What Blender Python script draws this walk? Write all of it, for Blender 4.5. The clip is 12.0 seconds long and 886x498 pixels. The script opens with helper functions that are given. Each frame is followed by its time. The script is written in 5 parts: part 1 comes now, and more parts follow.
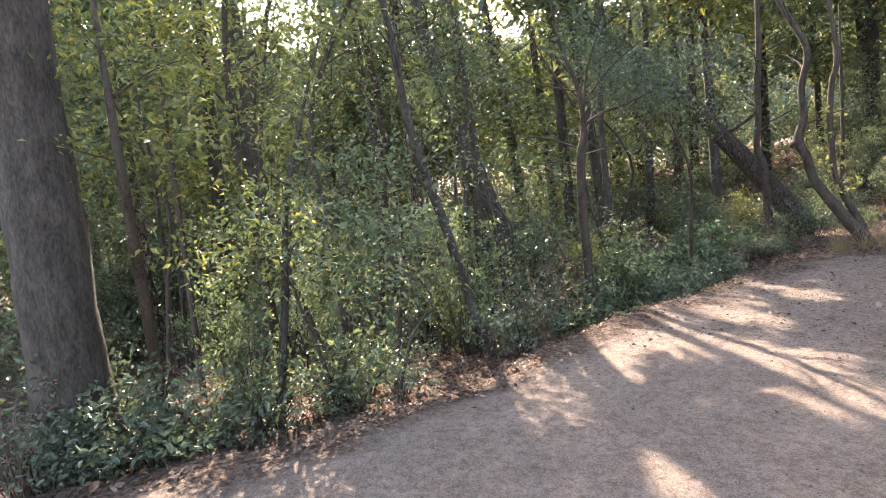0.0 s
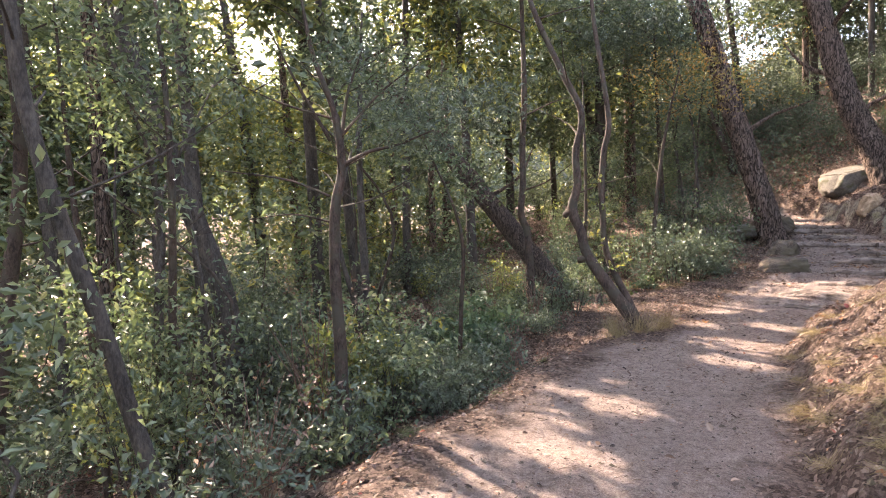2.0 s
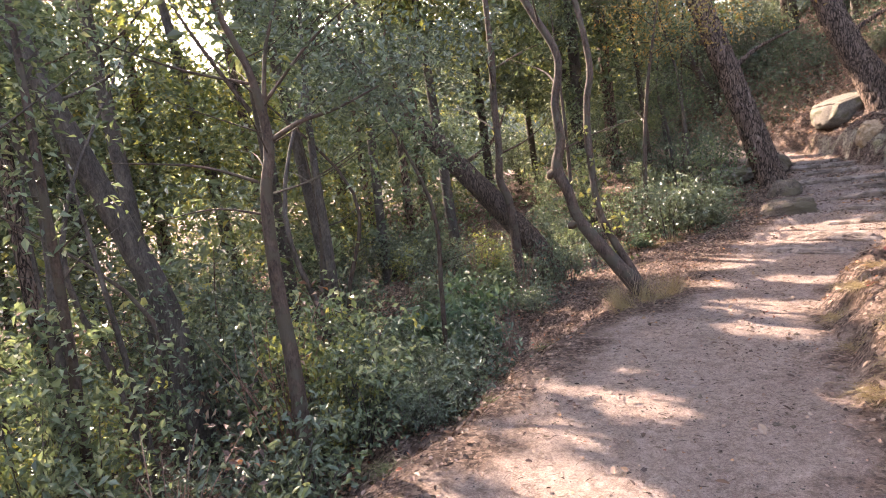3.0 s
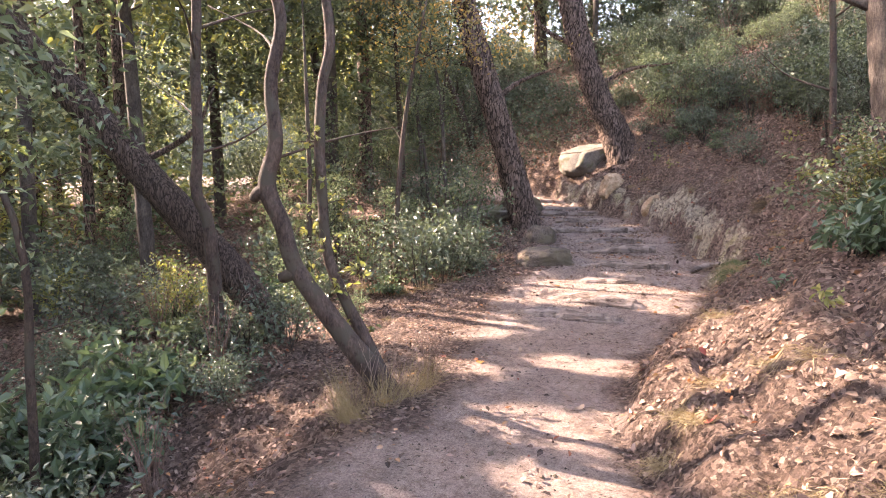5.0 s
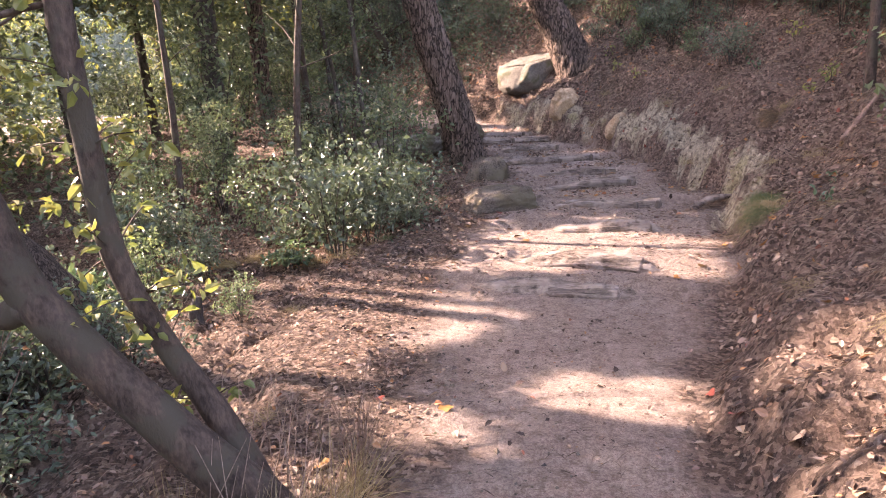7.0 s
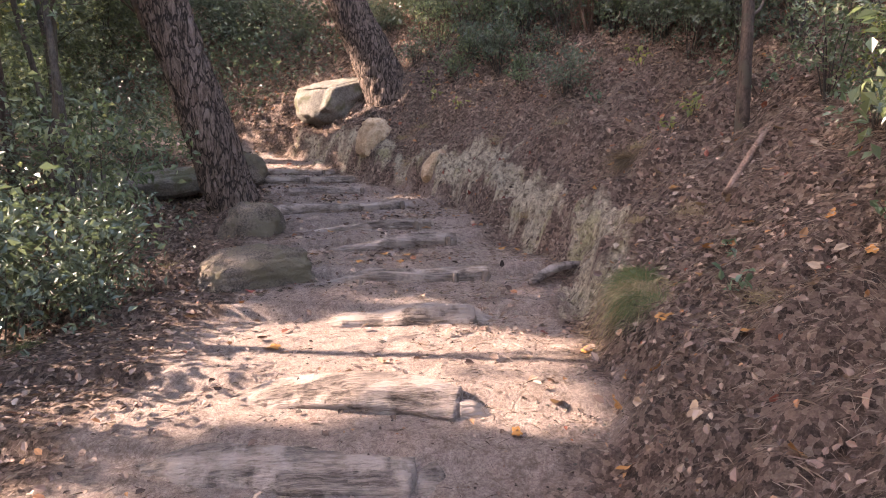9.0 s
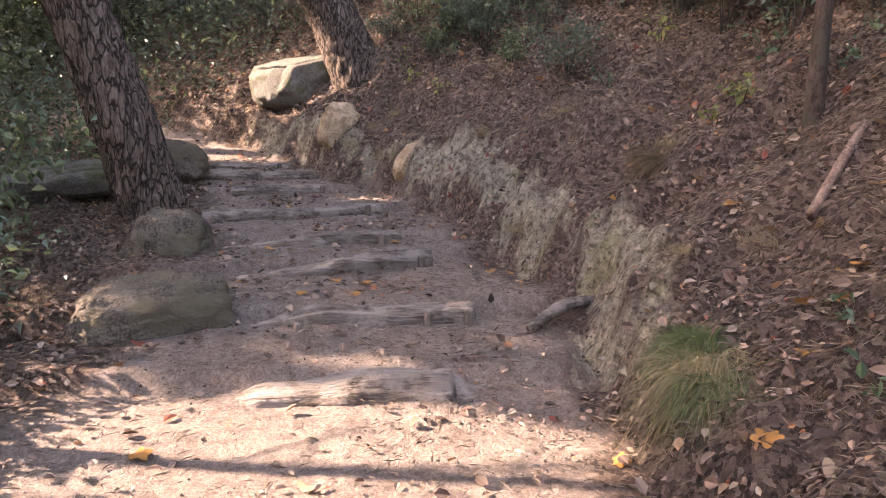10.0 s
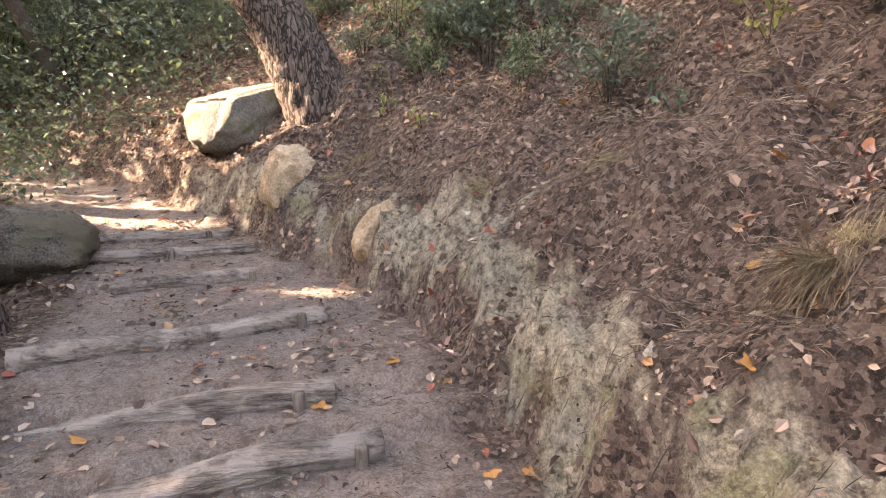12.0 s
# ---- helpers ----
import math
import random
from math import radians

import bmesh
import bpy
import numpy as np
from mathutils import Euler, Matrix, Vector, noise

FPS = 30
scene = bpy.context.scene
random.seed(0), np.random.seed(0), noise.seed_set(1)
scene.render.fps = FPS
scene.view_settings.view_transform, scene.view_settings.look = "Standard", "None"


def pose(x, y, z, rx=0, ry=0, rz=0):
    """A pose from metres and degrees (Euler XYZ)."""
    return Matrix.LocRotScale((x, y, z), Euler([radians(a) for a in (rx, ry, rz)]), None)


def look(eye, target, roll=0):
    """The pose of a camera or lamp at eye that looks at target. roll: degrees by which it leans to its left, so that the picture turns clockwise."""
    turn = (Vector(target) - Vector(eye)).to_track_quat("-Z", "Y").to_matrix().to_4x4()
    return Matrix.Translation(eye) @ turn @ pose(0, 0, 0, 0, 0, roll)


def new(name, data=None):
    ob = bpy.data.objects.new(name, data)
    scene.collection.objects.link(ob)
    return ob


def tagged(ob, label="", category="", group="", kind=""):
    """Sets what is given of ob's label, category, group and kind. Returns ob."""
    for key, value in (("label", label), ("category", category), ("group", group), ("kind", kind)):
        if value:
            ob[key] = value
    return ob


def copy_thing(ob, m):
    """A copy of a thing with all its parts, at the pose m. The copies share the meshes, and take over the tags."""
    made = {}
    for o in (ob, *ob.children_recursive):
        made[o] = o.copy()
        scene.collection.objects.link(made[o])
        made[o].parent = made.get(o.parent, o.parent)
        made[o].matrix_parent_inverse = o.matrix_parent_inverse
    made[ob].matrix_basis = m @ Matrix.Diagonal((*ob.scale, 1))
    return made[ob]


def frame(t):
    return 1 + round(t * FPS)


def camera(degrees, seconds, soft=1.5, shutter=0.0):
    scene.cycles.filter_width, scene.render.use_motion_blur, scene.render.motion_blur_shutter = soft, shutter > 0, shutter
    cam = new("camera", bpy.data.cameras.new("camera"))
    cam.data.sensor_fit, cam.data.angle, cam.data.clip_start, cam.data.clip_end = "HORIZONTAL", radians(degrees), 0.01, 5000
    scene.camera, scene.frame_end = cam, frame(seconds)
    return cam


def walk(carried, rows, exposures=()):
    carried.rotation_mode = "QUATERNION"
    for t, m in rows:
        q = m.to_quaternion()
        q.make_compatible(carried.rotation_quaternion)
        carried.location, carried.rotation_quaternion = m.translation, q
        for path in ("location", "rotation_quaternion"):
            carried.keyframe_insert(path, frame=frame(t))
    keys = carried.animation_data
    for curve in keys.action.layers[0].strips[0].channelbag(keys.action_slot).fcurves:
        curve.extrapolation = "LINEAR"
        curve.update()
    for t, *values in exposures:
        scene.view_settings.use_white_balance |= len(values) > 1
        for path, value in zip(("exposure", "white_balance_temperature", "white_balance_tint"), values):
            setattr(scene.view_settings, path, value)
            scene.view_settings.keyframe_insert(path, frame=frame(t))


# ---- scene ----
cam = camera(72.3, 12.0, 1.0)

PATH = [
    (0, (3.726, -11.22, 1.565), (1.927, -10.378, 1.334), -5.2),
    (0.5, (3.255, -10.886, 1.601), (1.574, -9.841, 1.318), -3.2),
    (1, (2.951, -10.546, 1.555), (1.295, -9.444, 1.347), -7.0),
    (1.5, (2.232, -10.159, 1.705), (0.854, -8.714, 1.581), -6.9),
    (2, (1.842, -9.779, 1.613), (0.528, -8.275, 1.5), -1.1),
    (2.5, (1.594, -9.385, 1.646), (0.344, -7.842, 1.409), -4.4),
    (2.7, (1.467, -9.177, 1.61), (0.178, -7.662, 1.399), -6.6),
    (4.3, (0.602, -7.388, 1.725), (-0.46, -5.704, 1.536), -7.2),
    (4.5, (0.543, -7.087, 1.769), (-0.367, -5.32, 1.543), -6.1),
    (5, (0.304, -6.372, 1.663), (-0.267, -4.467, 1.454), -0.0),
    (5.5, (0.107, -5.777, 1.63), (-0.304, -3.831, 1.419), -1.9),
    (6, (-0.047, -5.179, 1.655), (-0.535, -3.264, 1.348), -2.0),
    (6.5, (-0.347, -4.522, 1.598), (-0.811, -2.605, 1.263), 2.1),
    (7, (-0.419, -3.964, 1.566), (-0.743, -2.04, 1.13), -2.4),
    (7.5, (-0.371, -3.319, 1.673), (-0.6, -1.355, 1.373), -3.7),
    (7.7, (-0.354, -3.093, 1.603), (-0.565, -1.123, 1.328), -3.7),
    (9.3, (0.143, -0.935, 1.426), (0.384, 1.025, 1.107), 0.5),
    (9.5, (0.169, -0.625, 1.464), (0.337, 1.342, 1.148), 1.5),
    (10, (0.299, -0.073, 1.492), (0.557, 1.878, 1.134), 0.8),
    (10.5, (0.465, 0.47, 1.592), (0.654, 2.427, 1.225), -2.0),
    (11, (0.525, 1.087, 1.68), (0.803, 3.041, 1.358), 4.3),
    (11.5, (0.694, 1.629, 1.636), (0.902, 3.573, 1.215), -0.6),
    (12, (0.874, 2.148, 1.765), (1.062, 4.117, 1.472), -1.4),
]
walk(cam, [(t, look(eye, target, roll)) for t, eye, target, roll in PATH], [(0, 3.66, 7200, 13), (2.5, 3.74, 7400, 23), (4.5, 4.05, 7500, 27), (6.5, 4.03, 7350, 30), (7.5, 3.88, 7300, 31), (9.5, 3.82, 7400, 25), (10.5, 4.05, 7700, 24), (11, 4.32, 7800, 21), (12, 4.62, 8200, 19)])

# ---- world, sun ----
SUN = Vector((-0.93, 0.24, 0.62)).normalized()          # towards the sun
sun = new("sun", bpy.data.lights.new("sun", "SUN"))
sun.data.energy, sun.data.angle, sun.data.color = 2.5, radians(0.6), (1.0, 0.92, 0.80)
sun.matrix_world = look(SUN * 60, (0, 0, 0))
world = bpy.data.worlds.new("sky")
scene.world = world
world.use_nodes = True
sky = world.node_tree.nodes.new("ShaderNodeTexSky")
sky.sky_type, sky.sun_disc = "NISHITA", False
sky.sun_elevation, sky.sun_rotation = math.asin(SUN.z), math.atan2(SUN.x, SUN.y)
sky.dust_density, sky.air_density = 3.0, 1.0
back = world.node_tree.nodes["Background"]
world.node_tree.links.new(sky.outputs[0], back.inputs[0])
back.inputs[1].default_value = 0.15


# ---- materials ----
def nodes_of(name):
    m = bpy.data.materials.new(name)
    m.use_nodes = True
    nt = m.node_tree
    return m, nt, nt.nodes["Principled BSDF"], nt.nodes["Material Output"]


def add(nt, kind, **values):
    n = nt.nodes.new(kind)
    for key, v in values.items():
        n.inputs[key.replace("_", " ")].default_value = v
    return n


def noise_tex(nt, co, scale, detail=6.0, rough=0.6):
    n = add(nt, "ShaderNodeTexNoise", Scale=scale, Detail=detail, Roughness=rough)
    nt.links.new(co, n.inputs["Vector"])
    wide = add(nt, "ShaderNodeMapRange", From_Min=0.27, From_Max=0.73)
    nt.links.new(n.outputs["Fac"], wide.inputs["Value"])
    return wide.outputs["Result"]


def cells(nt, co, scale, *stops):
    """Small overlapping flakes, each of one colour, with dark seams."""
    n = add(nt, "ShaderNodeTexVoronoi", Scale=scale, Randomness=1.0)
    bent = add(nt, "ShaderNodeTexNoise", Scale=scale * 0.8, Detail=2.0)
    nt.links.new(co, bent.inputs["Vector"])
    nt.links.new(blend(nt, 0.035, co, bent.outputs["Color"]), n.inputs["Vector"])
    one = nt.nodes.new("ShaderNodeSeparateColor")
    nt.links.new(n.outputs["Color"], one.inputs[0])
    return ramp(nt, one.outputs[0], *stops), n.outputs["Distance"]


def ramp(nt, fac, *stops):
    n = nt.nodes.new("ShaderNodeValToRGB")
    els = n.color_ramp.elements
    while len(els) < len(stops):
        els.new(0.5)
    for e, (p, c) in zip(els, stops):
        e.position, e.color = p, (*c, 1)
    nt.links.new(fac, n.inputs["Fac"])
    return n.outputs["Color"]


def blend(nt, fac, a, b, mode="MIX"):
    n = nt.nodes.new("ShaderNodeMix")
    n.data_type, n.blend_type = "RGBA", mode
    for socket, v in ((n.inputs["Factor"], fac), (n.inputs["A"], a), (n.inputs["B"], b)):
        if isinstance(v, (int, float)):
            socket.default_value = v
        elif isinstance(v, tuple):
            socket.default_value = (*v, 1)
        else:
            nt.links.new(v, socket)
    return n.outputs["Result"]


def bump(nt, bsdf, height, strength, distance):
    n = add(nt, "ShaderNodeBump", Strength=strength, Distance=distance)
    nt.links.new(height, n.inputs["Height"])
    nt.links.new(n.outputs["Normal"], bsdf.inputs["Normal"])


def coords(nt, which="Object", scale=None):
    co = nt.nodes.new("ShaderNodeTexCoord").outputs[which]
    if scale:
        m = add(nt, "ShaderNodeMapping", Scale=scale)
        nt.links.new(co, m.inputs["Vector"])
        co = m.outputs["Vector"]
    return co


def mottled(name, lo, hi, scale=8.0, fine=60.0, rough=0.9, relief=0.4, depth=0.01, stretch=None, tint=None, tint_scale=2.0, tint_at=(0.5, 0.65)):
    """A dry surface in two scales of noise; tint: a colour that lies over it in patches."""
    m, nt, b, _ = nodes_of(name)
    co = coords(nt, "Object", stretch)
    big, small = noise_tex(nt, co, scale), noise_tex(nt, co, fine, 4.0, 0.7)
    mid = tuple((x + y) / 2 for x, y in zip(lo, hi))
    colour = blend(nt, 0.5, ramp(nt, big, (0.3, lo), (0.55, mid), (0.75, hi)), ramp(nt, small, (0.3, lo), (0.7, hi)))
    if tint:
        where = ramp(nt, noise_tex(nt, coords(nt), tint_scale), (tint_at[0], (0, 0, 0)), (tint_at[1], (1, 1, 1)))
        colour = blend(nt, where, colour, tint)
    nt.links.new(colour, b.inputs["Base Color"])
    b.inputs["Roughness"].default_value = rough
    b.inputs["Specular IOR Level"].default_value = 0.25
    add_up = nt.nodes.new("ShaderNodeMath")
    nt.links.new(big, add_up.inputs[0])
    nt.links.new(small, add_up.inputs[1])
    bump(nt, b, add_up.outputs[0], relief, depth)
    return m


def leaf_material(name, stops, through_part=0.38, gloss=0.38, glow=(0.95, 1.0, 0.72), shine=0.5):
    """Leaves: colour by leaf, light passing through, and some gloss."""
    m, nt, b, out = nodes_of(name)
    geo = nt.nodes.new("ShaderNodeNewGeometry")
    colour = ramp(nt, geo.outputs["Random Per Island"], *stops)
    patches = noise_tex(nt, coords(nt), 1.3, 2.0)
    colour = blend(nt, 0.55, colour, ramp(nt, patches, (0.35, (0.7, 0.74, 0.7)), (0.65, (1.0, 1.0, 1.0))), "MULTIPLY")
    nt.links.new(colour, b.inputs["Base Color"])
    b.inputs["Roughness"].default_value = gloss
    b.inputs["Specular IOR Level"].default_value = shine
    t = nt.nodes.new("ShaderNodeBsdfTranslucent")
    nt.links.new(blend(nt, 1.0, colour, glow, "MULTIPLY"), t.inputs["Color"])
    mix = nt.nodes.new("ShaderNodeMixShader")
    mix.inputs[0].default_value = through_part
    nt.links.new(b.outputs[0], mix.inputs[1])
    nt.links.new(t.outputs[0], mix.inputs[2])
    nt.links.new(mix.outputs[0], out.inputs["Surface"])
    return m


def ground_material():
    """Bare trodden soil where the attribute 'trodden' is one, needle and leaf litter elsewhere, pale eroded earth on 'cut'."""
    m, nt, b, _ = nodes_of("soil_and_litter")
    co = coords(nt)
    big, mid, fine = noise_tex(nt, co, 1.1), noise_tex(nt, co, 7.0), noise_tex(nt, co, 70.0, 5.0, 0.75)
    soil = blend(nt, 0.42, blend(nt, 0.5, ramp(nt, big, (0.1, (0.22, 0.158, 0.13)), (0.9, (0.40, 0.305, 0.258))), ramp(nt, mid, (0.2, (0.20, 0.142, 0.116)), (0.8, (0.43, 0.335, 0.285)))),
                 ramp(nt, fine, (0.2, (0.10, 0.07, 0.058)), (0.45, (0.31, 0.235, 0.20)), (0.8, (0.60, 0.49, 0.42))))
    hand = noise_tex(nt, co, 19.0, 4.0, 0.65)
    soil = blend(nt, 0.45, soil, blend(nt, 1.0, soil, ramp(nt, hand, (0.2, (0.62, 0.59, 0.57)), (0.5, (1.35, 1.33, 1.31)), (0.85, (1.75, 1.72, 1.68))), "MULTIPLY"))
    # litter base kept dark, partly to imitate shade in gaps between leaves
    litter = blend(nt, 0.6, ramp(nt, mid, (0.32, (0.045, 0.03, 0.024)), (0.68, (0.20, 0.138, 0.108))),
                   ramp(nt, fine, (0.3, (0.02, 0.013, 0.01)), (0.5, (0.11, 0.07, 0.053)), (0.75, (0.36, 0.26, 0.20))))
    flakes, seam = cells(nt, co, 38.0, (0.0, (0.025, 0.015, 0.011)), (0.4, (0.12, 0.076, 0.057)), (0.72, (0.26, 0.172, 0.132)), (0.92, (0.33, 0.225, 0.17)), (1.0, (0.45, 0.34, 0.27)))
    litter = blend(nt, 0.6, litter, flakes)
    soil = blend(nt, ramp(nt, noise_tex(nt, co, 190, 3.0, 0.6), (0.25, (0.55, 0.55, 0.55)), (0.4, (0, 0, 0))), soil, (0.13, 0.092, 0.075))
    runs = noise_tex(nt, coords(nt, "Object", (1, 1, 0.22)), 26, 5.0, 0.65)
    pale = blend(nt, 0.5, ramp(nt, mid, (0.2, (0.21, 0.165, 0.125)), (0.8, (0.50, 0.41, 0.30))), ramp(nt, runs, (0.25, (0.07, 0.05, 0.038)), (0.5, (0.30, 0.24, 0.18)), (0.8, (0.58, 0.49, 0.37))))
    pale = blend(nt, 0.4, pale, ramp(nt, fine, (0.3, (0.06, 0.045, 0.034)), (0.7, (0.52, 0.43, 0.33))))
    moss = ramp(nt, noise_tex(nt, co, 3.4), (0.6, (0, 0, 0)), (0.78, (0.5, 0.5, 0.5)))
    pale = blend(nt, moss, pale, (0.19, 0.175, 0.075))
    lichen = ramp(nt, noise_tex(nt, co, 1.9, 5.0), (0.5, (0, 0, 0)), (0.75, (0.45, 0.45, 0.45)))
    pale = blend(nt, lichen, pale, (0.25, 0.235, 0.20))
    pale = blend(nt, 1.0, pale, ramp(nt, hand, (0.15, (0.38, 0.34, 0.31)), (0.45, (1.2, 1.19, 1.15)), (0.85, (1.75, 1.7, 1.58))), "MULTIPLY")
    a = nt.nodes.new("ShaderNodeAttribute")
    a.attribute_name = "trodden"
    c = nt.nodes.new("ShaderNodeAttribute")
    c.attribute_name = "cut"
    colour = blend(nt, a.outputs["Fac"], litter, soil)
    colour = blend(nt, c.outputs["Fac"], colour, pale)
    nt.links.new(colour, b.inputs["Base Color"])
    b.inputs["Roughness"].default_value = 0.95
    b.inputs["Specular IOR Level"].default_value = 0.15
    s = nt.nodes.new("ShaderNodeMath")
    nt.links.new(mid, s.inputs[0])
    nt.links.new(fine, s.inputs[1])
    bump(nt, b, s.outputs[0], 1.0, 0.045)
    return m


GROUND = ground_material()
def plated_bark(name, crack, lo, hi, scale):
    """Bark in long plates with dark cracks between them."""
    m, nt, b, _ = nodes_of(name)
    co = coords(nt, "Object", (1, 1, 0.27))
    bent = add(nt, "ShaderNodeTexNoise", Scale=9.0, Detail=3.0)
    nt.links.new(co, bent.inputs["Vector"])
    co = blend(nt, 0.2, co, bent.outputs["Color"])
    cell = nt.nodes.new("ShaderNodeTexVoronoi")
    cell.feature = "DISTANCE_TO_EDGE"
    cell.inputs["Scale"].default_value = scale
    nt.links.new(co, cell.inputs["Vector"])
    fine = noise_tex(nt, co, 45, 5.0, 0.7)
    plate = ramp(nt, fine, (0.3, lo), (0.7, hi))
    streak = noise_tex(nt, coords(nt, "Object", (1, 1, 0.12)), 38, 4.0, 0.65)
    plate = blend(nt, 0.55, plate, ramp(nt, streak, (0.35, lo), (0.65, hi)))
    open_ = ramp(nt, cell.outputs["Distance"], (0.0, (0, 0, 0)), (0.045, (0.2, 0.2, 0.2)), (0.13, (1, 1, 1)))
    nt.links.new(blend(nt, open_, crack, plate), b.inputs["Base Color"])
    b.inputs["Roughness"].default_value = 0.95
    b.inputs["Specular IOR Level"].default_value = 0.2
    s = nt.nodes.new("ShaderNodeMath")
    nt.links.new(open_, s.inputs[0])
    nt.links.new(fine, s.inputs[1])
    bump(nt, b, s.outputs[0], 0.9, 0.035)
    return m


PINE_BARK = plated_bark("pine_bark", (0.024, 0.016, 0.012), (0.082, 0.054, 0.042), (0.235, 0.165, 0.13), 17.0)
SMOOTH_BARK = mottled("smooth_bark", (0.026, 0.017, 0.013), (0.095, 0.064, 0.048), 10, 60, 0.88, 0.6, 0.006, (1, 1, 0.4), (0.06, 0.048, 0.034), 5.0)
DARK_BARK = mottled("dark_bark", (0.03, 0.024, 0.02), (0.10, 0.08, 0.065), 10, 60, 0.9, 0.5, 0.01, (1, 1, 0.35))
OLD_WOOD = mottled("weathered_log_wood", (0.06, 0.043, 0.034), (0.32, 0.242, 0.195), 9, 55, 0.92, 1.0, 0.025, (0.12, 1, 1), (0.33, 0.255, 0.21), 4.5, (0.45, 0.65))
LEAN_BARK = plated_bark("fine_plated_bark", (0.035, 0.025, 0.019), (0.075, 0.053, 0.041), (0.17, 0.122, 0.096), 34.0)
STAKE_WOOD = mottled("stake_wood", (0.055, 0.04, 0.031), (0.19, 0.142, 0.112), 9, 60, 0.9, 0.6, 0.008, (1, 1, 0.2))
STONE = mottled("mossy_stone", (0.05, 0.038, 0.029), (0.22, 0.168, 0.126), 7, 55, 0.92, 0.9, 0.02, None, (0.125, 0.10, 0.064), 3.4, (0.45, 0.68))
PALE_STONE = mottled("pale_boulder_stone", (0.085, 0.071, 0.057), (0.21, 0.18, 0.147), 3, 40, 0.9, 0.8, 0.02, None, (0.09, 0.085, 0.048), 2.6, (0.55, 0.75))
OCHRE_STONE = mottled("ochre_stone", (0.22, 0.14, 0.08), (0.46, 0.33, 0.22), 6, 45, 0.92, 0.6, 0.015)
TWIG_BROWN = mottled("brown_stick_wood", (0.09, 0.055, 0.04), (0.24, 0.155, 0.115), 12, 60, 0.9, 0.5, 0.006)
GREEN = leaf_material("green_leaves", ((0.0, (0.06, 0.08, 0.044)), (0.45, (0.125, 0.155, 0.085)), (0.8, (0.185, 0.215, 0.12)), (1.0, (0.28, 0.28, 0.15))))
DARK_GREEN = leaf_material("dark_evergreen_leaves", ((0.0, (0.058, 0.075, 0.05)), (0.6, (0.098, 0.12, 0.078)), (1.0, (0.15, 0.17, 0.11))), 0.3, 0.42)
YELLOW_GREEN = leaf_material("yellowing_leaves", ((0.0, (0.10, 0.12, 0.045)), (0.5, (0.18, 0.19, 0.06)), (1.0, (0.34, 0.29, 0.09))), 0.45)
BRIGHT_GREEN = leaf_material("fresh_green_leaves", ((0.0, (0.055, 0.09, 0.052)), (0.6, (0.095, 0.14, 0.078)), (1.0, (0.15, 0.19, 0.10))), 0.35)
AUTUMN = leaf_material("autumn_leaves", ((0.0, (0.18, 0.165, 0.07)), (0.5, (0.33, 0.255, 0.10)), (1.0, (0.38, 0.22, 0.075))), 0.45, 0.5, (1.1, 0.9, 0.5))
FALLEN = leaf_material("fallen_leaves", ((0.0, (0.03, 0.019, 0.015)), (0.4, (0.14, 0.086, 0.066)), (0.72, (0.25, 0.16, 0.12)), (0.90, (0.36, 0.255, 0.19)), (0.965, (0.36, 0.17, 0.075)), (1.0, (0.24, 0.07, 0.05))), 0.12, 0.7, (1, 0.8, 0.5), shine=0.22)
NEEDLES = leaf_material("dry_pine_needles", ((0.0, (0.075, 0.05, 0.038)), (0.6, (0.21, 0.145, 0.108)), (1.0, (0.36, 0.27, 0.205))), 0.05, 0.6, (1, 0.8, 0.5), shine=0.22)
ORANGE_LEAF = leaf_material("orange_leaf", ((0.0, (0.30, 0.11, 0.035)), (1.0, (0.44, 0.235, 0.055))), 0.15, 0.5, (1, 0.9, 0.5), shine=0.22)
DRY_GRASS = leaf_material("dry_grass", ((0.0, (0.17, 0.12, 0.06)), (1.0, (0.38, 0.29, 0.16))), 0.2, 0.6, (1, 0.9, 0.6), shine=0.22)
BROWN_GRASS = leaf_material("brown_grass", ((0.0, (0.08, 0.05, 0.03)), (0.6, (0.19, 0.125, 0.075)), (1.0, (0.31, 0.22, 0.135))), 0.15, 0.6, (1, 0.9, 0.6), shine=0.22)
RED_LEAF = leaf_material("dark_red_leaf", ((0.0, (0.16, 0.03, 0.025)), (1.0, (0.30, 0.09, 0.05))), 0.15, 0.5, (1, 0.7, 0.5), shine=0.22)
TAN_LEAF = leaf_material("pale_tan_leaf", ((0.0, (0.22, 0.14, 0.09)), (1.0, (0.36, 0.25, 0.165))), 0.15, 0.55, (1, 0.9, 0.6), shine=0.22)
GRASS = leaf_material("green_grass", ((0.0, (0.05, 0.075, 0.02)), (0.7, (0.09, 0.12, 0.035)), (1.0, (0.18, 0.17, 0.07))), 0.3, 0.5)


# ---- mesh helpers ----
def solid(name, verts, faces, material, parent=None, label="", smooth=True):
    """ONE mesh object from arrays of corners and of equal-sided faces."""
    verts, faces = np.asarray(verts, np.float32), np.asarray(faces, np.int32)
    me = bpy.data.meshes.new(name)
    me.vertices.add(len(verts))
    me.vertices.foreach_set("co", verts.ravel())
    k = faces.shape[1]
    me.loops.add(faces.size)
    me.loops.foreach_set("vertex_index", faces.ravel())
    me.polygons.add(len(faces))
    me.polygons.foreach_set("loop_start", np.arange(0, faces.size, k, dtype=np.int32))
    me.polygons.foreach_set("use_smooth", np.full(len(faces), smooth))
    me.update(calc_edges=True)
    me.materials.append(material)
    ob = new(name, me)
    if parent:
        ob.parent = parent
    if label:
        tagged(ob, label)
    return ob


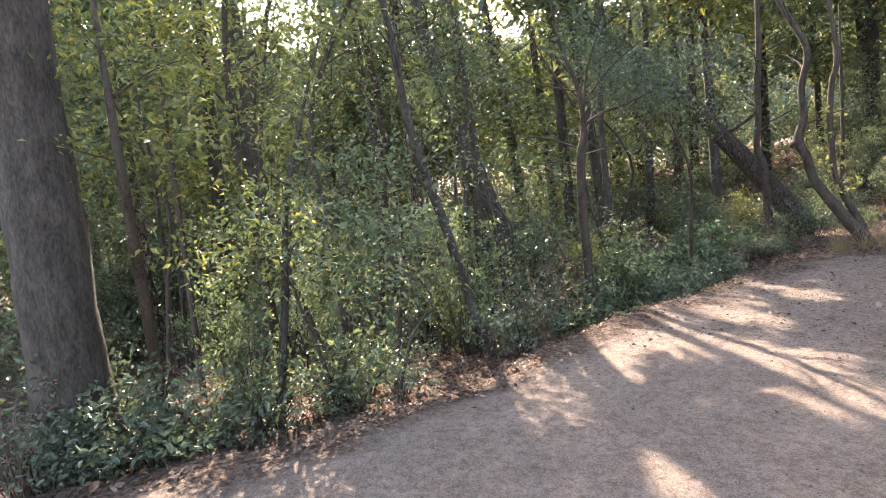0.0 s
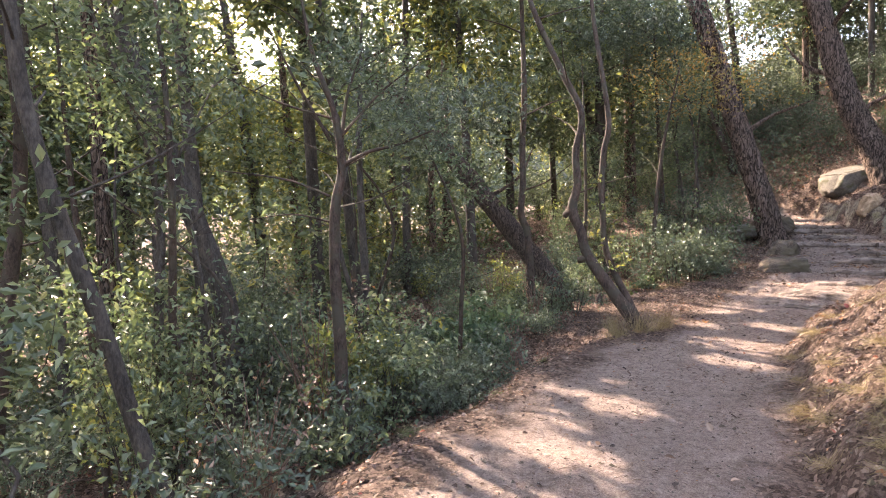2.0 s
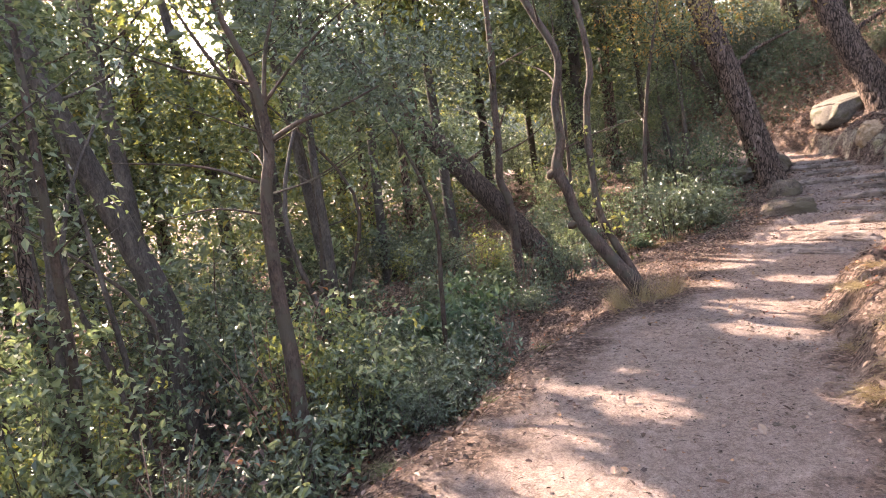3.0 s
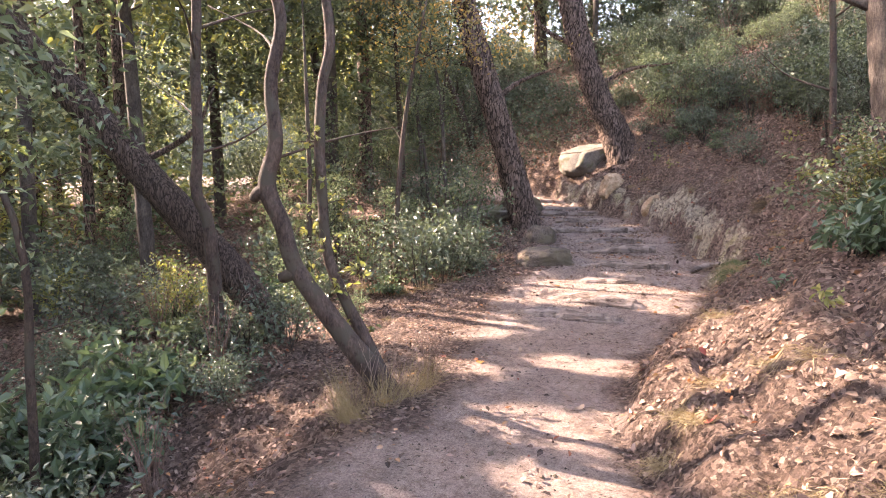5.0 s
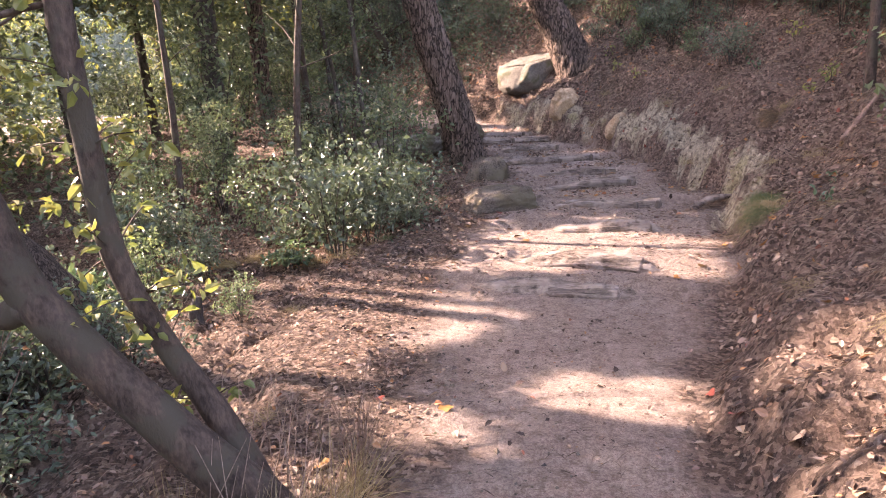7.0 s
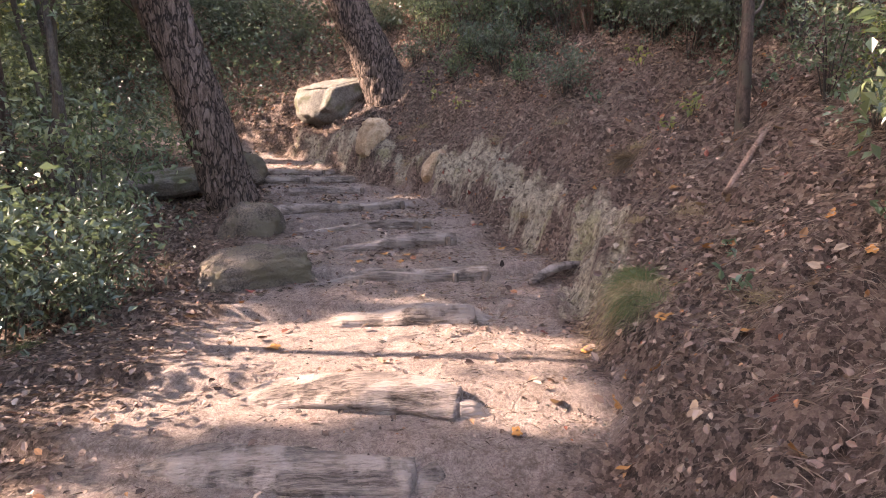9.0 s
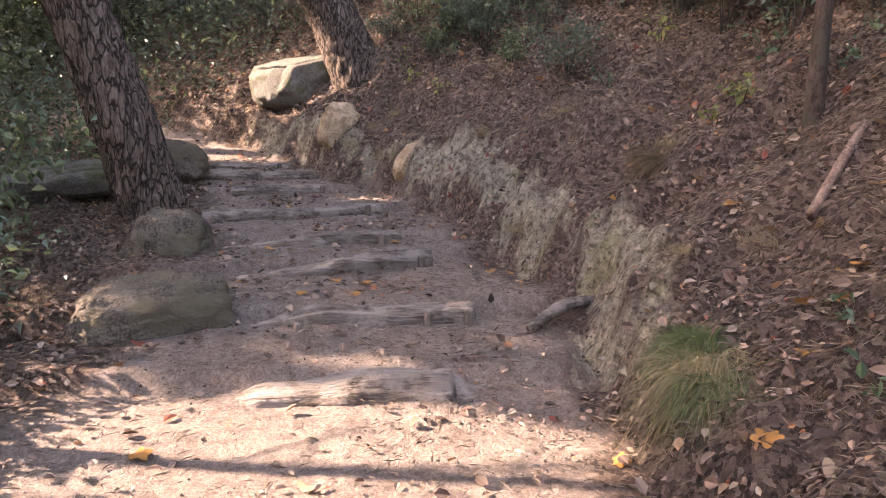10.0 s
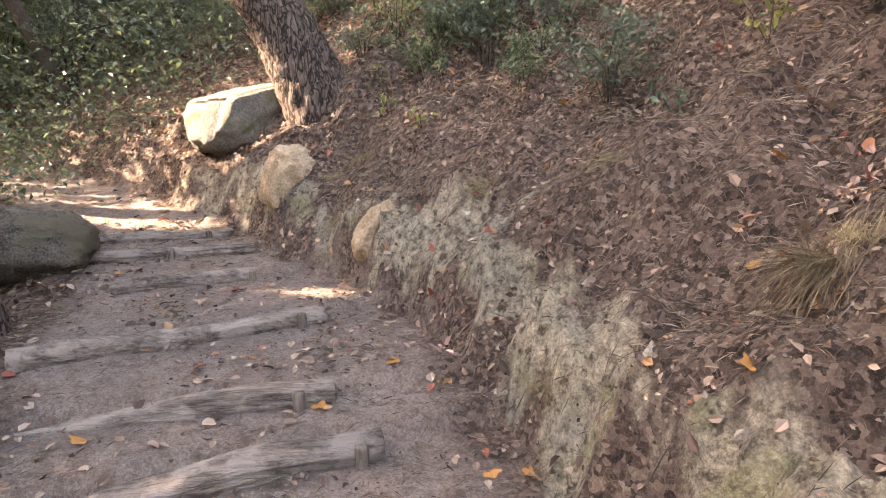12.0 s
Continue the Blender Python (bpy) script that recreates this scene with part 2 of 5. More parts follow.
def part(name, bm, material, parent=None, label="", smooth=True):
    me = bpy.data.meshes.new(name)
    bm.to_mesh(me)
    bm.free()
    for p in me.polygons:
        p.use_smooth = smooth
    me.materials.append(material)
    ob = new(name, me)
    if parent:
        ob.parent = parent
    if label:
        tagged(ob, label)
    return ob


def empty(name, at=(0, 0, 0)):
    ob = new(name)
    ob.location = at
    ob.empty_display_size = 0.1
    return ob


def spline(points, n):
    """n places on a smooth line through the points."""
    p = np.array(points, float)
    p = np.vstack([2 * p[0] - p[1], p, 2 * p[-1] - p[-2]])
    u = np.linspace(0, len(p) - 3 - 1e-6, n)
    i, f = u.astype(int), (u % 1)[:, None]
    a, b, c, d = p[i], p[i + 1], p[i + 2], p[i + 3]
    return 0.5 * (2 * b + (c - a) * f + (2 * a - 5 * b + 4 * c - d) * f**2 + (3 * b - 3 * c + d - a) * f**3)


def tube(points, radii, sides=10, rings=20, rough=0.0, lump=0.0, seed=0, plates=0.0, grain=0.0, blocks=0.0, square=0.0):
    """Corners and faces of a round limb along the points. rough, lump: fine and coarse unevenness; plates: depth of bark plates."""
    line = spline(points, rings)
    r = np.interp(np.linspace(0, 1, rings), np.linspace(0, 1, len(radii)), radii)
    ahead = np.gradient(line, axis=0)
    ahead /= np.linalg.norm(ahead, axis=1)[:, None] + 1e-9
    side = np.cross(ahead, (0.31, 0.95, 0.05))
    side /= np.linalg.norm(side, axis=1)[:, None] + 1e-9
    up = np.cross(ahead, side)
    ang = np.linspace(0, 2 * np.pi, sides, endpoint=False)
    out = side[:, None] * np.cos(ang)[None, :, None] + up[:, None] * np.sin(ang)[None, :, None]
    rr = np.repeat(r[:, None], sides, 1)
    if rough or lump or plates or grain:
        length = np.cumsum(np.r_[0, np.linalg.norm(np.diff(line, axis=0), axis=1)])
        for i in range(rings):
            for j in range(sides):
                c, s = math.cos(ang[j]), math.sin(ang[j])
                k = 1.0
                if lump:
                    k += lump * noise.noise((c * 0.8 + seed, s * 0.8, length[i] * 2.2))
                if rough:
                    k += rough * noise.noise((c * 3 + seed, s * 3, length[i] * 9))
                rr[i, j] *= k
                if grain:
                    k += grain * noise.noise((c * 5 + seed, s * 5, length[i] * 1.3)) + grain * 0.6 * noise.noise((c * 11, s * 11 + seed, length[i] * 3))
                    if blocks:
                        k += blocks * (math.floor(4.5 * noise.noise((c * 1.6 + seed, s * 1.6, length[i] * 3.4)) + 0.5) / 3 - 0.15)
                    rr[i, j] = r[i] * k * (0.9 / max(abs(c), abs(s), 0.75)) ** square
                if plates:
                    d = noise.voronoi((c * r[i] * 13 + seed, s * r[i] * 13, length[i] * 5.5))[0]
                    rr[i, j] += plates * (min(1.0, (d[1] - d[0]) * 2.2) - 0.6)
    v = (line[:, None] + out * rr[:, :, None]).reshape(-1, 3)
    i, j = np.meshgrid(np.arange(rings - 1), np.arange(sides), indexing="ij")
    k = (j + 1) % sides
    f = np.stack([i * sides + j, i * sides + k, (i + 1) * sides + k, (i + 1) * sides + j], -1).reshape(-1, 4)
    a, b = len(v), len(v) + 1
    v = np.vstack([v, line[0] - ahead[0] * r[0] * 0.12, line[-1] + ahead[-1] * r[-1] * 0.3])
    j = np.arange(sides)
    k = (j + 1) % sides
    top = (rings - 1) * sides
    caps = np.vstack([np.stack([k, j, np.full(sides, a), np.full(sides, a)], -1), np.stack([top + j, top + k, np.full(sides, b), np.full(sides, b)], -1)])
    return v, f, caps


def limb(name, points, radii, material, parent=None, label="", **kw):
    v, f, caps = tube(points, radii, **kw)
    me = bpy.data.meshes.new(name)
    me.from_pydata(v.tolist(), [], f.tolist() + [c[:3] for c in caps.tolist()])
    me.update()
    for p in me.polygons:
        p.use_smooth = True
    me.materials.append(material)
    ob = new(name, me)
    if parent:
        ob.parent = parent
    if label:
        tagged(ob, label)
    return ob


rng = np.random.default_rng(7)


def unit(v):
    return v / (np.linalg.norm(v, axis=-1, keepdims=True) + 1e-9)


def leaf_arrays(at, size, droop=0.25, width=0.42, upward=0.6, flat=None, round_leaf=True):
    """Folded leaves at the given places, each with its own turn. flat: normals to lie along."""
    n = len(at)
    size = np.broadcast_to(np.asarray(size, float), (n,))[:, None]
    normal = unit(rng.normal(0, 1, (n, 3)) * (1 - upward) + np.array([0, 0, 1.0]) * upward) if flat is None else unit(flat + rng.normal(0, 0.22, (n, 3)))
    along = unit(np.cross(normal, rng.normal(0, 1, (n, 3))))
    along = unit(along - np.array([0, 0, droop]))
    across = unit(np.cross(normal, along))
    normal = np.cross(along, across)
    w, fold = width * size, 0.10 * size
    base, tip = at, at + along * size - normal * 0.12 * size
    if round_leaf:
        l1 = at + along * 0.32 * size + across * w * 0.5 + normal * fold
        r1 = at + along * 0.32 * size - across * w * 0.5 + normal * fold
        l2 = at + along * 0.72 * size + across * w * 0.36 + normal * fold * 0.6
        r2 = at + along * 0.72 * size - across * w * 0.36 + normal * fold * 0.6
        v = np.stack([base, l1, l2, tip, r2, r1], 1).reshape(-1, 3)
        o = np.arange(n)[:, None] * 6
        f = np.vstack([o + [0, 3, 2, 1], o + [0, 5, 4, 3]])
    else:
        l1 = at + along * 0.45 * size + across * w * 0.55 + normal * fold
        r1 = at + along * 0.45 * size - across * w * 0.55 + normal * fold
        v = np.stack([base, l1, tip, r1], 1).reshape(-1, 3)
        o = np.arange(n)[:, None] * 4
        f = np.vstack([o + [0, 2, 1], o + [0, 3, 2]])
    return v, f


def strips(at, way, length, width):
    """Thin flat blades or needles."""
    n = len(at)
    length = np.broadcast_to(np.asarray(length, float), (n,))[:, None]
    side = unit(np.cross(way, rng.normal(0, 1, (n, 3)))) * width
    bend = np.array([0, 0, -0.12]) * length
    mid, end = at + way * length * 0.55, at + way * length + bend
    v = np.stack([at, mid + side, end, mid - side], 1).reshape(-1, 3)
    o = np.arange(n)[:, None] * 4
    return v, np.vstack([o + [0, 1, 2], o + [0, 2, 3]])


# ---- terrain ----
_table = np.random.default_rng(3).random((64, 64))


def soft_noise(x, y, scale, shift=0.0):
    """Smooth random height, about -1 to 1."""
    x, y = np.asarray(x, float) * scale + shift, np.asarray(y, float) * scale + shift * 1.7
    i, j = np.floor(x).astype(int), np.floor(y).astype(int)
    u, v = x - i, y - j
    u, v = u * u * (3 - 2 * u), v * v * (3 - 2 * v)
    g = lambda a, b: _table[a % 64, b % 64]
    return 2 * (g(i, j) * (1 - u) * (1 - v) + g(i + 1, j) * u * (1 - v) + g(i, j + 1) * (1 - u) * v + g(i + 1, j + 1) * u * v) - 1


def ease(d):
    d = np.clip(d, 0, 1)
    return d * d * (3 - 2 * d)


# the trodden way: its two edges by y
LEFT_Y = (-40, -13, -10.7, -9.1, -7.5, -6.1, -3.7, -2.6, -1.2, 0.0, 1.5, 2.6, 3.6, 4.6, 5.6, 7.0, 8.0, 9.0, 11, 14, 20)
LEFT_X = (-0.5, -0.4, -0.1, -0.25, -0.95, -1.25, -1.6, -1.35, -1.75, -2.3, -2.4, -2.0, -1.35, -1.3, -1.4, -1.7, -2.2, -3.2, -5.2, -8.5, -16)
RIGHT_Y = (-40, -14, -10, -8, -6, -4.5, -3.5, -2.7, -2.0, -1.3, -0.5, 0.3, 1.2, 1.9, 2.7, 3.5, 4.2, 4.7, 5.3, 6.0, 6.7, 7.3, 7.9, 9, 11, 14, 20)
RIGHT_X = (20, 8.5, 4.6, 2.7, 1.2, 0.85, 0.65, 0.42, 0.3, 0.4, 0.6, 0.88, 1.2, 1.33, 1.5, 1.65, 1.5, 1.42, 1.3, 1.0, 0.6, 0.15, -0.3, -1.3, -3.2, -6.5, -14)
# log steps: left end, right end (x, y), top height, radius
LOGS = (((-1.25, 1.27), (0.2, 1.02), 0.12, 0.17), ((-0.95, 1.85), (0.45, 1.5), 0.22, 0.15), ((-0.65, 2.85), (0.72, 2.78), 0.34, 0.17),
        ((-0.5, 3.62), (0.98, 3.62), 0.47, 0.13), ((-0.6, 4.28), (0.82, 4.65), 0.605, 0.075), ((-0.8, 4.8), (0.6, 5.0), 0.72, 0.07),
        ((-1.08, 5.35), (0.46, 6.02), 0.845, 0.075), ((-1.1, 6.62), (-0.16, 6.98), 0.95, 0.07), ((-1.62, 7.35), (-0.3, 7.68), 1.07, 0.06), ((-1.75, 7.8), (-0.62, 8.1), 1.15, 0.06))


def way_height(x, y):
    """Height of the stepped way."""
    z = np.interp(y, (-40, -13, -9, -5, -2, 0.2, 1.0), (-0.3, -0.12, -0.06, 0.0, 0.05, 0.01, 0.03)) * 1.0
    last = 0.03
    for (x0, y0), (x1, y1), top, r in LOGS:
        rise, last = top - last, top
        slope = (y1 - y0) / (x1 - x0)
        d = y - (y0 + slope * (np.clip(x, x0 - 0.6, x1 + 0.6) - x0))
        z = z + rise * (0.78 * ease((d - r * 0.05) / 0.10) + 0.22 * ease((d + 0.6) / 0.6))
    return z + np.interp(y, (8.2, 10, 14, 20, 60), (0, 0.35, 0.95, 2.0, 9.0)) * (0.15 + 0.85 * ease((x + 18) / 12))


def inset(y):
    """How far leaf litter creeps over the left edge of the way."""
    return np.interp(y, (-9, -7, -4, -2.4, -1, 0.5, 2.0, 3.0, 4.5, 5.5), (0.1, 0.2, 0.15, 0.25, 0.75, 1.0, 0.9, 0.6, 0.25, 0.15))


def cut_mask(x, y):
    """One on the bare eroded foot of the bank."""
    up = (x - np.interp(y, RIGHT_Y, RIGHT_X)) / np.interp(y, (2, 3.2, 5, 9), (0.3, 0.42, 0.42, 0.34))
    ragged = 0.45 * soft_noise(x, y, 1.9, 5) + 0.4 * soft_noise(x * 0.7, y, 4.6, 11) + 0.3 * soft_noise(x * 0.8, y, 10, 3)
    return ease(1.35 - np.abs(up - 0.55) * 1.6 + ragged * 1.7) * ease((y - 1.9) / 1.4) * ease((9.5 - y) / 1.0)


def terrain(x, y):
    x, y = np.asarray(x, float), np.asarray(y, float)
    wob = 0.10 * soft_noise(x, y, 2.3, 9) + 0.05 * soft_noise(x, y, 6.0, 4)
    xl, xr = np.interp(y, LEFT_Y, LEFT_X) + wob, np.interp(y, RIGHT_Y, RIGHT_X) + wob * 0.8
    z = way_height(x, y)
    up, down = np.maximum(x - xr, 0), np.maximum(xl - x, 0)
    steep = np.interp(y, (-14, -9, -6, -3, 0, 2, 3.2, 6.5, 9, 14), (0.05, 0.08, 0.12, 0.18, 0.17, 0.16, 0.34, 0.36, 0.27, 0.1))
    slope = np.interp(y, (-20, -10, -6, -2, 1, 3, 6, 9, 14, 30), (0.25, 0.35, 0.5, 0.6, 0.55, 0.68, 0.70, 0.62, 0.45, 0.3))
    width = np.interp(y, (0, 3), (0.34, 0.26))
    rough_bank = 1 + 0.35 * soft_noise(x, y, 3.1, 2)
    far_up = np.where(up > 5, 5 + 30 * (1 - np.exp(-(up - 5) / 40)), up)
    z = z + steep * ease(up / width) * rough_bank + slope * far_up
    fall = np.interp(y, (-20, -10.5, -8, -6, -3, -1, 2, 4, 8, 12, 16), (0.2, 0.2, 0.3, 0.42, 0.30, 0.06, 0.12, 0.1, 0.05, 0.0, 0.0))
    lip = np.interp(y, (-9, -6, -2, 2, 4), (0.06, 0.15, 0.12, 0.06, 0.10))
    z = z - lip * ease(down / 0.45) - fall * 9 * (1 - np.exp(-down / 9))
    off = ease((up + down) / 0.3)
    z = z + off * (0.075 * soft_noise(x, y, 4.3, 1) + 0.045 * soft_noise(x, y, 11, 5) + 0.014 * soft_noise(x, y, 24, 2)) + 0.012 * soft_noise(x, y, 5, 8) + 0.007 * soft_noise(x, y, 17, 6)
    z = z + cut_mask(x, y) * (0.07 * soft_noise(x * 0.4, y, 6.5, 3) + 0.05 * soft_noise(x * 0.4, y, 14, 6) + 0.035 * soft_noise(x, y, 21, 9) - 0.03 * (soft_noise(x, y, 9, 14) > 0.45))
    z = z + ease((np.hypot(x, y) - 14) / 20) * 0.8 * soft_noise(x, y, 0.13, 3)
    return z


def ground_at(x, y):
    return float(terrain(np.array([x]), np.array([y]))[0])


def spread(lo, hi, step, reach, grow=1.16):
    """Even places from lo to hi, then ever wider ones out to reach."""
    mid = np.arange(lo, hi + step / 2, step)
    wide, s, p = [], step, 0.0
    while p < reach:
        s *= grow
        p += s
        wide.append(p)
    wide = np.array(wide)
    return np.r_[lo - wide[::-1], mid, hi + wide]


gx, gy = spread(-3.2, 3.6, 0.045, 400), spread(-8.5, 9.0, 0.036, 400)
gx = np.unique(np.r_[gx[(gx < 0.2) | (gx > 2.3)], np.arange(0.2, 2.3, 0.024)].round(5))
X, Y = np.meshgrid(gx, gy)
Z = terrain(X, Y)
nx = len(gx)
i, j = np.meshgrid(np.arange(len(gy) - 1), np.arange(nx - 1), indexing="ij")
corner = (i * nx + j).ravel()
ground = solid("ground", np.stack([X, Y, Z], -1).reshape(-1, 3), np.stack([corner, corner + 1, corner + nx + 1, corner + nx], -1), GROUND)
tagged(ground, "sloping forest floor with a trodden pinkish dirt trail", "ground", kind="structure")
xl, xr = np.interp(Y, LEFT_Y, LEFT_X), np.interp(Y, RIGHT_Y, RIGHT_X)
edge = np.minimum(X - xl - inset(Y), xr - X) + 0.22 * soft_noise(X, Y, 2.6, 7) + 0.10 * soft_noise(X, Y, 9, 2)
trodden = ease((edge + 0.05) / 0.35) * (0.9 + 0.1 * soft_noise(X, Y, 3, 3))
cut = ease((cut_mask(X, Y) + 0.35 * soft_noise(X * 0.5, Y, 8, 4) + 0.25 * soft_noise(X, Y, 21, 7) - 0.45) / 0.4)
for name, values in (("trodden", trodden), ("cut", cut)):
    layer = ground.data.attributes.new(name, "FLOAT", "POINT")
    layer.data.foreach_set("value", np.clip(values, 0, 1).astype(np.float32).ravel())


# added wooded ridge across the valley, to cover the bright low sky
ru, rv = np.meshgrid(np.linspace(-1.3, 1.6, 150), np.linspace(0, 1, 26))
far = 75 + 45 * rv
top = 25 + 7 * soft_noise(ru, 0 * ru, 2.3, 2) + 1.5 * soft_noise(ru, rv, 17, 4)
RX, RY = -np.cos(ru) * far, np.sin(ru) * far
RZ = -8 + (top + 8) * np.sin(rv * math.pi / 2) + 3.2 * soft_noise(RX, RY, 0.13, 5) + 1.8 * soft_noise(RX, RY, 0.4, 1)
i, j = np.meshgrid(np.arange(25), np.arange(149), indexing="ij")
corner = (i * 150 + j).ravel()
WOODED = mottled("far_woods", (0.05, 0.065, 0.045), (0.15, 0.17, 0.12), 0.5, 2.5, 1.0, 1.0, 0.6)
tagged(solid("backdrop", np.stack([RX, RY, RZ], -1).reshape(-1, 3), np.stack([corner, corner + 1, corner + 151, corner + 150], -1), WOODED), "added wooded ridge that hides the bright low sky", "hill", kind="structure")


# ---- trees ----
# spots kept sunlit by leaving out crown leaves towards the sun: x, y, z, radius
SUNNY = ((-1.1, -1.2, 0.1, 0.30), (0.05, -0.8, 0.1, 0.32), (-1.1, 3.3, 0.35, 0.3), (-0.35, 2.2, 0.25, 0.5), (0.64, 2.3, 0.3, 0.4), (0.78, 1.5, 0.2, 0.3),
         (-0.1, -2.3, 0.05, 0.35), (0.95, -2.4, 0.35, 0.55), (1.05, -1.3, 0.35, 0.4), (1.5, -2.0, 0.6, 0.3), (-0.4, -5.0, 0.0, 0.25), (-0.3, -6.2, 0.0, 0.3), (0.15, -3.1, 0.0, 0.3), (0.7, -7.0, 0.0, 0.35),
         (-0.3, -5.1, 0.0, 0.25), (1.4, -7.4, 0.0, 0.3), (-0.8, 9.2, 2.6, 0.7), (0.25, 6.5, 0.9, 0.22), (-1.4, -6.9, 0.0, 0.3),
         (2.3, 3.6, 1.2, 0.10), (1.3, -3.4, 0.5, 0.55), (0.2, 2.7, 0.35, 0.4), (1.5, -9.0, 0.0, 0.2), (-1.8, 8.8, 1.4, 0.5), (1.3, -4.6, 0.4, 0.5))
# and added gaps that brighten the undergrowth down the slope and on the hill
DAPPLED = ((-1.6, -1.9, 0.1, 0.25), (-5.0, -9.0, 1.0, 0.6), (-4.5, -10.5, 0.0, 0.5), (-6.5, -8.0, 0.5, 0.7), (-7.0, -6.0, 1.0, 0.6), (-8.0, -4.0, 1.0, 0.7), (-6.0, -11.0, 0.0, 0.6), (-2.5, -9.6, 0.0, 0.5), (-3.6, -8.0, 0.2, 0.7), (-2.2, -7.6, 0.0, 0.4), (-2.0, -10.2, 0.5, 0.6), (-2.6, -8.6, 0.6, 0.5), (-3.2, -6.6, 0.8, 0.6), (-3.4, -4.6, 0.5, 0.6), (-3.9, -2.4, 0.2, 0.6), (-3.2, -0.2, 0.3, 0.5), (-3.0, 2.7, 0.7, 0.6), (-4.2, 3.6, 0.9, 0.7), (-2.2, 1.0, 0.1, 0.4), (-1.6, -11.4, 0.3, 0.5), (-5.0, -7.0, 1.5, 0.9), (-5.5, 1.5, 1.2, 0.8), (-1.75, 3.9, 0.3, 0.12), (-2.4, 3.2, 0.6, 0.3),
           (0.6, 12.4, 4.0, 0.35), (1.8, 10.4, 4.0, 0.3), (-0.2, 15.0, 5.2, 0.45), (3.0, 13.2, 5.4, 0.45), (4.6, 9.6, 5.2, 0.4), (4.2, 8.5, 5.0, 0.3), (3.4, 10.2, 5.2, 0.3), (5.0, 6.5, 4.9, 0.3), (-8.5, 8.5, 2.0, 0.5), (-7.0, 5.0, 1.5, 0.45), (2.7, 0.9, 1.6, 0.2))
S = np.array(SUN)


def shaded(at, loose=1.0):
    """False where a place stands between the sun and one of the sunny spots."""
    keep = np.ones(len(at), bool)
    for x, y, z, r in SUNNY + tuple((x, y, z, r * 1.7) for x, y, z, r in DAPPLED):
        rel = at - (x, y, z)
        s = rel @ S
        off = np.linalg.norm(rel - s[:, None] * S, axis=1)
        ragged = 1.15 + 0.38 * soft_noise(rel[:, 1] - s * S[1], rel[:, 2] - s * S[2], 2.2, x * 3 + y) + 0.2 * soft_noise(rel[:, 1] - s * S[1], rel[:, 2] - s * S[2], 5.5, y)
        keep &= (off > r * loose * ragged) | (s < 0.6)
    return keep


def crown_places(centre, radii, clusters, per, sigma, hollow=0.35):
    """Places of leaves: clusters in a lumpy egg, denser towards its skin."""
    d = unit(rng.normal(0, 1, (clusters, 3)))
    r = hollow + (1 - hollow) * rng.random(clusters) ** 0.6
    lumps = 1 + 0.3 * np.sin(d[:, 0] * 5 + centre[0]) * np.sin(d[:, 1] * 4 + centre[1]) + 0.15 * rng.normal(0, 1, clusters)
    c = np.array(centre) + d * (r * lumps)[:, None] * np.array(radii)
    spread_out = rng.normal(0, 1, (clusters * per, 3)) * np.array([sigma, sigma, sigma * 0.45])
    return np.repeat(c, per, 0) + spread_out


def foliage(name, at, size, material, parent, label="", sun_gaps=True, **kw):
    if sun_gaps:
        at = at[shaded(at)]
    v, f = leaf_arrays(at, size * rng.uniform(0.65, 1.25, len(at)), **kw)
    return solid(name, v, f, material, parent, label, smooth=False)


def branch_set(tree, spine, count, length, r, material, start=0.45, lift=0.35, name="limb"):
    line = spline(spine, 40)
    ends = []
    for n in range(count):
        k = start + (0.97 - start) * (n + rng.random() * 0.6) / count
        p = line[int(k * 39)]
        a = n * 2.4 + rng.random()
        w = np.array([math.cos(a), math.sin(a), lift + 0.3 * rng.random()])
        ln = length * (1.15 - 0.5 * k) * rng.uniform(0.7, 1.2)
        q1 = p + w * ln * 0.5 + rng.normal(0, 0.06 * ln, 3)
        q2 = p + w * ln + rng.normal(0, 0.10 * ln, 3)
        limb(name, [p, q1, q2], [r * 1.0, r * 0.65, r * 0.2], material, tree, sides=6, rings=8)
        ends.append(q2)
    return ends


def grown_tree(name, label, spine, radii, bark, crown=None, limbs=5, limb_length=1.2, leaf=GREEN, leaf_size=0.11, sides=14, rings=40, category="tree", group="", sun_gaps=True, **kw):
    """A tree along a spine; crown: centre, radii, clusters, leaves per cluster, spread."""
    spine = [tuple(p) for p in spine]
    base = spine[0]
    low = (base[0] + (base[0] - spine[1][0]) * 0.1, base[1], min(base[2], ground_at(base[0], base[1])) - 0.25)
    tree = empty(name, (base[0], base[1], ground_at(base[0], base[1])))
    tagged(tree, label, category, group)
    limb("trunk", [low] + spine, [radii[0] * 1.25] + list(radii), bark, tree, sides=sides, rings=rings, **kw)
    if limbs:
        branch_set(tree, spine, limbs, limb_length, radii[-1] * 0.75, bark)
    for c in crown or ():
        centre, egg, clusters, per, sigma = c[:5]
        foliage("crown", crown_places(centre, egg, clusters, per, sigma), leaf_size, c[5] if len(c) > 5 else leaf, tree, sun_gaps=sun_gaps, round_leaf=leaf_size < 0.06)
    bring_home(tree)
    return tree


def bring_home(tree):
    """Parts were made in world places: undo the shift of their empty."""
    inv = Matrix.Translation(-Vector(tree.location))
    for o in tree.children:
        o.matrix_parent_inverse = inv


up_line = lambda p, q, z: tuple(np.array(q) + (np.array(q) - np.array(p)) * (z - q[2]) / (q[2] - p[2]))

